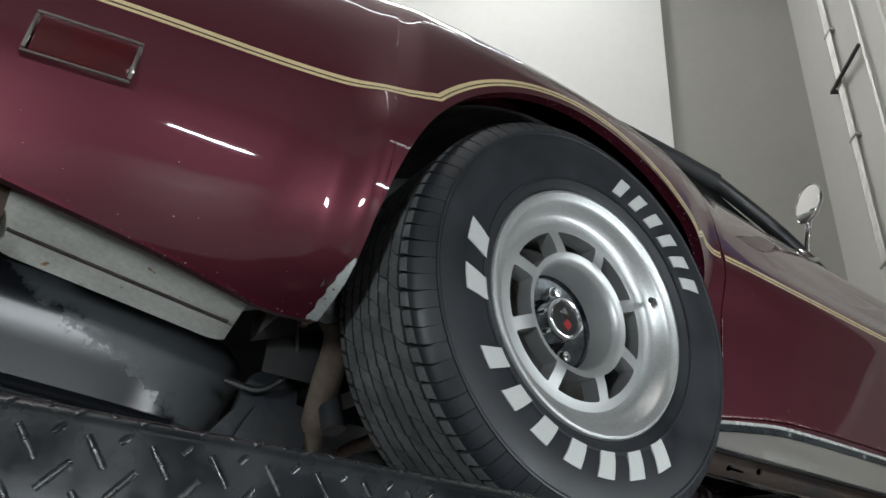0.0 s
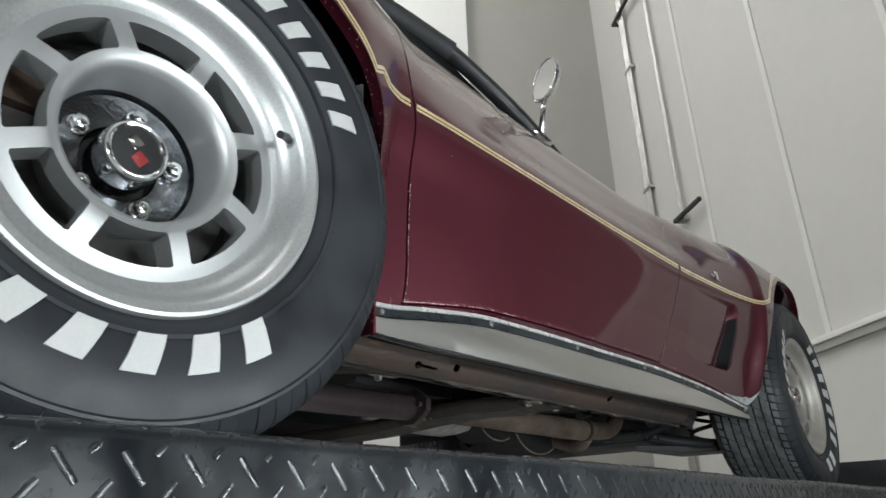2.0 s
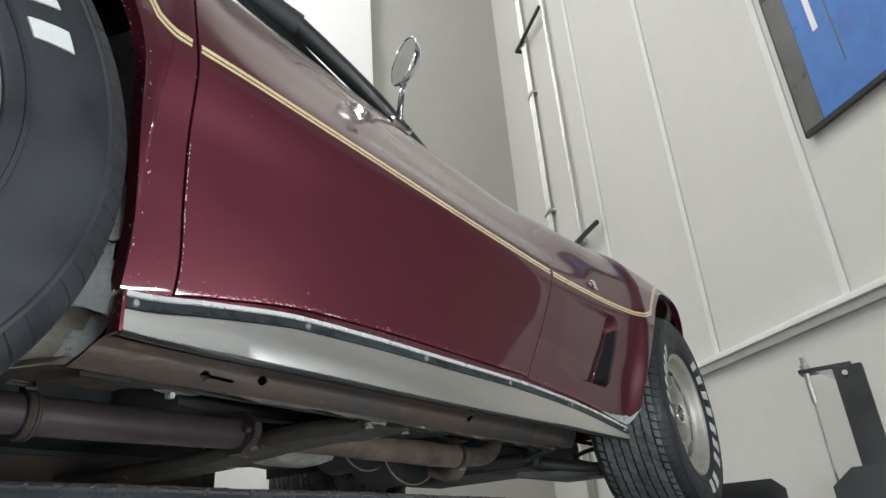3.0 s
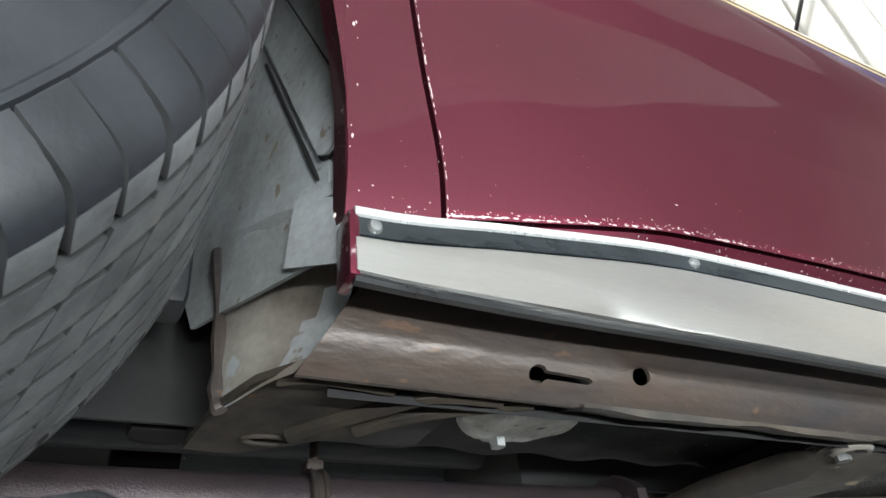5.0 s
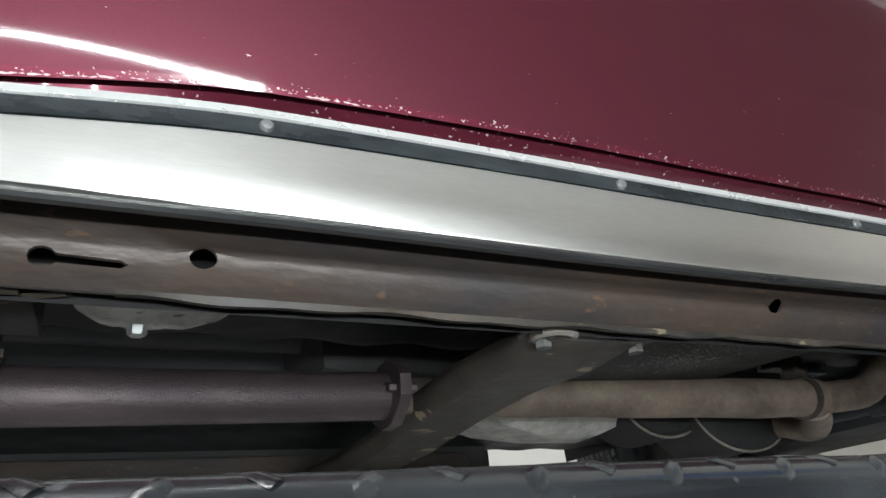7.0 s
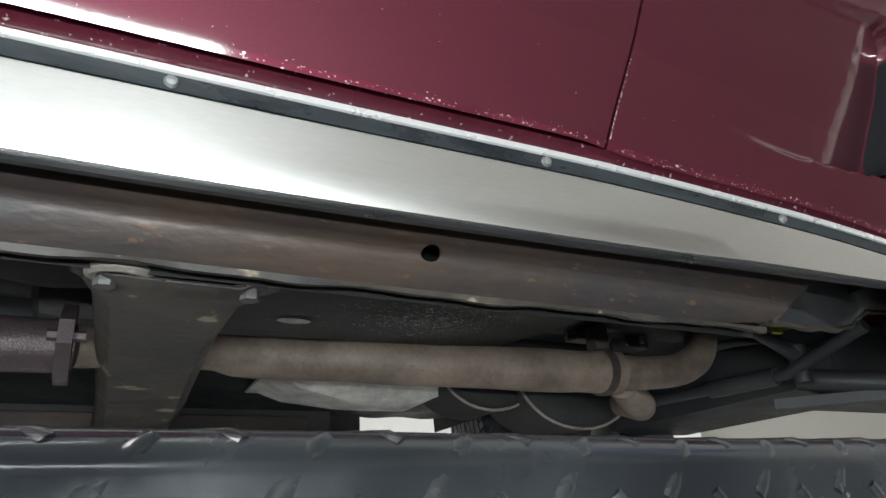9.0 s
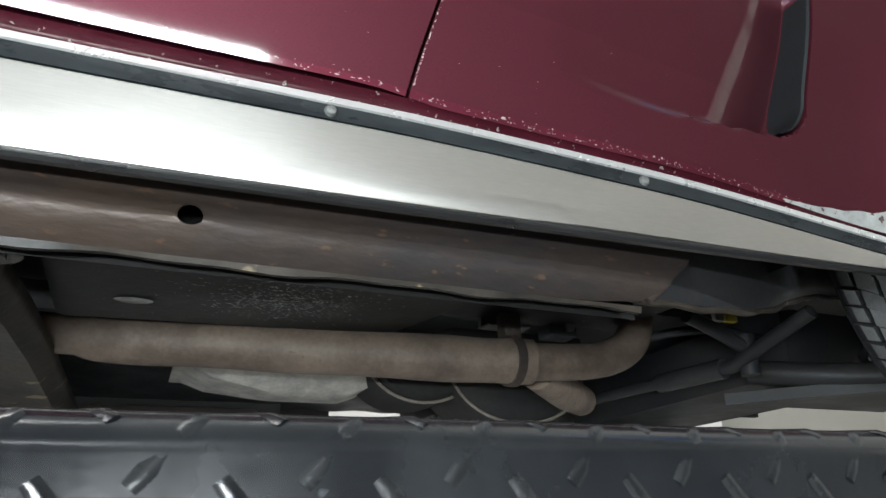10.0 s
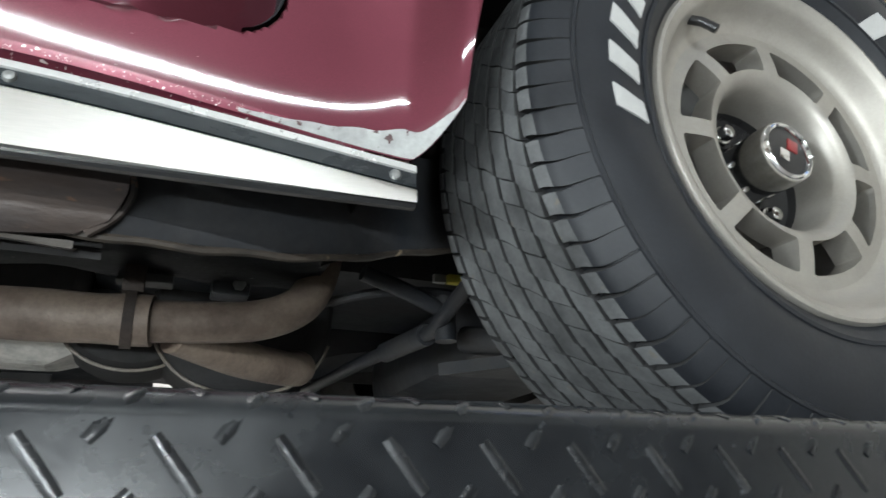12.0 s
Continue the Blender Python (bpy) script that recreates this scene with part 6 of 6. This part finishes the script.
def rear_suspension():
    part("trailing_arm", bm_box((-0.05, 0.30, 0.29), (0.365, 0.345, 0.38), 0.012), FRAME_DARK, CAR, "dark trailing arm")
    part("half_shaft", bm_tube([(0.0, 0.26, 0.34), (0.0, 0.70, 0.35)], 0.03, 14), FRAME_DARK, CAR, "dark drive half shaft")
    part("differential", bm_box((-0.12, 0.70, 0.24), (0.16, 1.02, 0.44), 0.05), FRAME_DARK, CAR, "dark cast differential housing")
    part("leaf_spring", bm_box((-0.20, 0.33, 0.235), (-0.14, 2 * MID - 0.33, 0.265), 0.006), FRAME_DARK, CAR, "transverse leaf spring")
    part("shock_absorber", bm_tube([(-0.22, 0.40, 0.16), (-0.27, 0.50, 0.44)], 0.022, 12), FRAME_DARK, CAR, "dark shock absorber")
    part("strut_rod", bm_tube([(-0.06, 0.31, 0.215), (-0.02, 0.78, 0.20)], 0.014, 10), RUST, CAR, "rusty strut rod")
    part("fuel_line", bm_tube(curve_points([(-0.32, 0.42, 0.36), (-0.30, 0.44, 0.27), (-0.34, 0.47, 0.22), (-0.40, 0.50, 0.23)], 8), 0.007, 8), BLACK, CAR)
    part("underbody_rear", bm_box((-1.35, 0.32, 0.42), (0.35, 2 * MID - 0.32, 0.50), 0.02), UNDER, CAR, "black rear underbody")


rear_suspension()


def gearbox_crossmember():
    """A folded sheet crossmember bolted under the rail."""
    prof = [(-0.062, 0.012), (-0.058, -0.002), (-0.045, -0.016), (0.045, -0.018), (0.058, -0.004), (0.062, 0.012)]
    verts, faces = [], []
    way = [(0.245, 1.100, 0.204), (0.285, 1.100, 0.202), (0.32, 1.100, 0.206), (0.45, 1.104, 0.215), (0.60, 1.110, 0.214), (0.74, 1.115, 0.208), (0.80, 1.118, 0.204), (1.00, 1.12, 0.204), (1.45, 1.12, 0.22)]
    for i, (y, x, z) in enumerate(way):
        wide = 1.0 if i > 1 else 1.12
        for u, v in prof:
            verts.append((x + u * wide, y, z + v * (1.0 if i > 1 else 0.5)))
    for i in range(len(way) - 1):
        for k in range(5):
            faces.append((i * 6 + k, i * 6 + k + 1, (i + 1) * 6 + k + 1, (i + 1) * 6 + k))
    cm = mesh_ob("gearbox_crossmember", verts, faces, GREASE, CAR, "oily rust-stained gearbox crossmember")
    sol = cm.modifiers.new("thick", "SOLIDIFY")
    sol.thickness = 0.004
    for x in (1.046, 1.161):
        nut = bm_lathe([(0.0, -0.013), (0.0085, -0.013), (0.0085, -0.004), (0.0, -0.004)], 6, axis="z")
        bm_lathe([(0.0, -0.004), (0.0145, -0.004), (0.0145, 0.0), (0.0, 0.001)], 18, nut, axis="z")
        nut.transform(Matrix.Translation((x, 0.258, 0.200)))
        part("crossmember_bolt", nut, IRON, cm, "bolt with washer")
        part("bolt_lug", bm_plate(disc_loop(x, 0.256, 0.026, 0.026), [], 0.006, lambda u, v, w: (u, v, 0.2 + w)), GREASE, cm)
    ring = [(1.056 + 0.021 * math.cos(a), 0.252 + 0.016 * math.sin(a), 0.1985) for a in [2 * math.pi * k / 22 for k in range(23)]]
    part("lug_rim", bm_tube(ring, 0.0055, 8), DIRT, cm, "pale rolled rim round the bolt hole")


gearbox_crossmember()


def drivetrain():
    # shallow pan: its walls lean out towards a wide flange
    verts, faces = [], []
    for z, x0, x1, y0, y1 in ((0.292, 1.335, 1.755, 0.90, 1.14), (0.286, 1.335, 1.755, 0.90, 1.14), (0.284, 1.352, 1.738, 0.915, 1.12), (0.262, 1.40, 1.712, 0.955, 1.10), (0.246, 1.505, 1.672, 0.985, 1.08), (0.241, 1.53, 1.655, 1.00, 1.06)):
        verts += [(x0, y0, z), (x1, y0, z), (x1, y1, z), (x0, y1, z)]
    for k in range(5):
        faces += [(4 * k + q, 4 * k + 4 + q, 4 * k + 4 + (q + 1) % 4, 4 * k + (q + 1) % 4) for q in range(4)]
    faces += [(0, 1, 2, 3), (23, 22, 21, 20)]
    mesh_ob("gearbox_pan", verts, faces, PAN, CAR, "pale cast gearbox pan", smooth=False)
    part("gearbox", bm_box((0.95, 0.74, 0.294), (1.72, 1.02, 0.52), 0.05), UNDER, CAR, "dark gearbox housing")

    def bowl(name, cx, half, low, y0, y1, label):
        """A rounded housing hanging down, with a thin pressed flange on its face."""
        verts, faces = [], []
        turn = [math.pi * k / 20 for k in range(21)]
        rims = ((y0, 0.80), (y0 + 0.006, 0.93), (y0 + 0.022, 1.0), (y1 - 0.02, 1.0), (y1, 0.85))
        for y, f in rims:
            verts += [(cx - half * f * math.cos(a), y, 0.36 - (0.36 - low) * f * math.sin(a) ** 0.7) for a in turn]
        for k in range(4):
            faces += [(21 * k + q, 21 * k + q + 1, 21 * k + q + 22, 21 * k + q + 21) for q in range(20)]
        faces += [tuple(range(21))[::-1], tuple(range(84, 105))]
        house = mesh_ob(name, verts, faces, UNDER, CAR, label)
        way = [(cx - half * math.cos(a) * 1.01, y0 + 0.02, 0.36 - (0.36 - low) * 1.01 * math.sin(a) ** 0.7) for a in turn[2:-2]]
        part("flange", bm_tube(way, 0.0032, 6), DIRT, house, "worn pale flange edge")

    bowl("bell_housing", 1.795, 0.125, 0.222, 0.88, 1.06, "black rounded bell housing")
    bowl("oil_pan", 1.99, 0.165, 0.181, 0.84, 1.04, "dull black engine oil pan")
    part("engine_block", bm_box((1.72, 0.66, 0.36), (2.5, 1.06, 0.75), 0.04), FRAME_DARK, CAR, "dark engine block")
    part("prop_shaft", bm_tube([(0.1, MID, 0.40), (0.98, MID, 0.40)], 0.035, 14), FRAME_DARK, CAR, "dark propeller shaft")


drivetrain()


def front_suspension():
    arm = bm_tube(curve_points([(2.30, 0.56, 0.235), (2.40, 0.40, 0.20), (2.487, 0.25, 0.19)], 6), 0.022, 12)
    bm_tube(curve_points([(2.66, 0.56, 0.235), (2.58, 0.40, 0.20), (2.487, 0.25, 0.19)], 6), 0.022, 12, arm)
    part("lower_control_arm", arm, FRAME_DARK, CAR, "dark stained lower control arm")
    part("control_arm_plate", bm_plate([(2.27, 0.60), (2.70, 0.60), (2.53, 0.28), (2.45, 0.28)], [], 0.02, lambda u, v, w: (u, v, 0.165 + 0.05 * (v - 0.25) + w)), FRAME_DARK, CAR)
    part("tie_rod", bm_tube([(2.235, 0.36, 0.285), (2.23, 0.53, 0.235), (2.20, 0.80, 0.24), (2.18, 1.2, 0.25)], 0.012, 10), FRAME_DARK, CAR, "dark steering tie rod")
    part("tie_rod_sleeve", bm_tube([(2.229, 0.55, 0.2355), (2.212, 0.70, 0.238)], 0.018, 12), FRAME_DARK, CAR)
    part("steering_arm", bm_tube(curve_points([(2.105, 0.49, 0.305), (2.18, 0.50, 0.285), (2.243, 0.506, 0.262)], 6), 0.013, 10), FRAME_DARK, CAR, "dark steering arm")
    part("tie_rod_joint", bm_tube([(2.243, 0.506, 0.215), (2.243, 0.506, 0.285)], 0.017, 12), FRAME_DARK, CAR)
    part("sway_bar", bm_tube(curve_points([(2.07, 0.60, 0.285), (2.15, 0.56, 0.30), (2.25, 0.55, 0.308), (2.33, 0.55, 0.30), (2.6, 0.5, 0.27)], 6), 0.008, 8), FRAME_DARK, CAR, "thin dark brake line")
    tag = bm_box((2.277, 0.565, 0.332), (2.306, 0.577, 0.349), 0.003)
    part("yellow_tag", tag, YELLOW, CAR, "small yellow paper tag")
    part("white_tag", bm_box((2.252, 0.567, 0.332), (2.274, 0.577, 0.347), 0.002), LETTER, CAR)
    part("coil_spring", bm_tube([(2.487 + 0.055 * math.cos(a), 0.40 + 0.055 * math.sin(a), 0.22 + 0.012 * a) for a in [k * 0.45 for k in range(75)]], 0.008, 8), FRAME_DARK, CAR, "dark coil spring")
    part("front_crossmember", bm_box((2.34, 0.50, 0.215), (2.66, 2 * MID - 0.50, 0.36), 0.05), FRAME_DARK, CAR, "dark front crossmember")
    part("firewall", bm_box((2.11, 0.16, 0.43), (2.13, 2 * MID - 0.16, 0.85), 0.004), UNDER, CAR)
    part("front_underbody", bm_box((2.08, 0.40, 0.60), (3.4, 2 * MID - 0.40, 0.66), 0.01), UNDER, CAR)
    part("far_sill", bm_box((-1.6, 1.44, 0.20), (1.62, 1.46, 0.55), 0.004), UNDER, CAR)
    part("far_fender_edge", bm_box((1.622, 1.44, 0.322), (3.3, 1.46, 0.55), 0.004), UNDER, CAR)
    part("mount_ear", bm_box((1.905, 0.60, 0.285), (1.96, 0.64, 0.33), 0.004), FRAME_DARK, CAR)
    bolt = bm_lathe([(0.0, 0.0), (0.010, 0.0), (0.010, 0.01), (0.0, 0.01)], 6)
    bolt.transform(Matrix.Translation((1.943, 0.592, 0.302)))
    part("engine_mount_bolt", bolt, ZINC, CAR, "bright bolt head")


front_suspension()
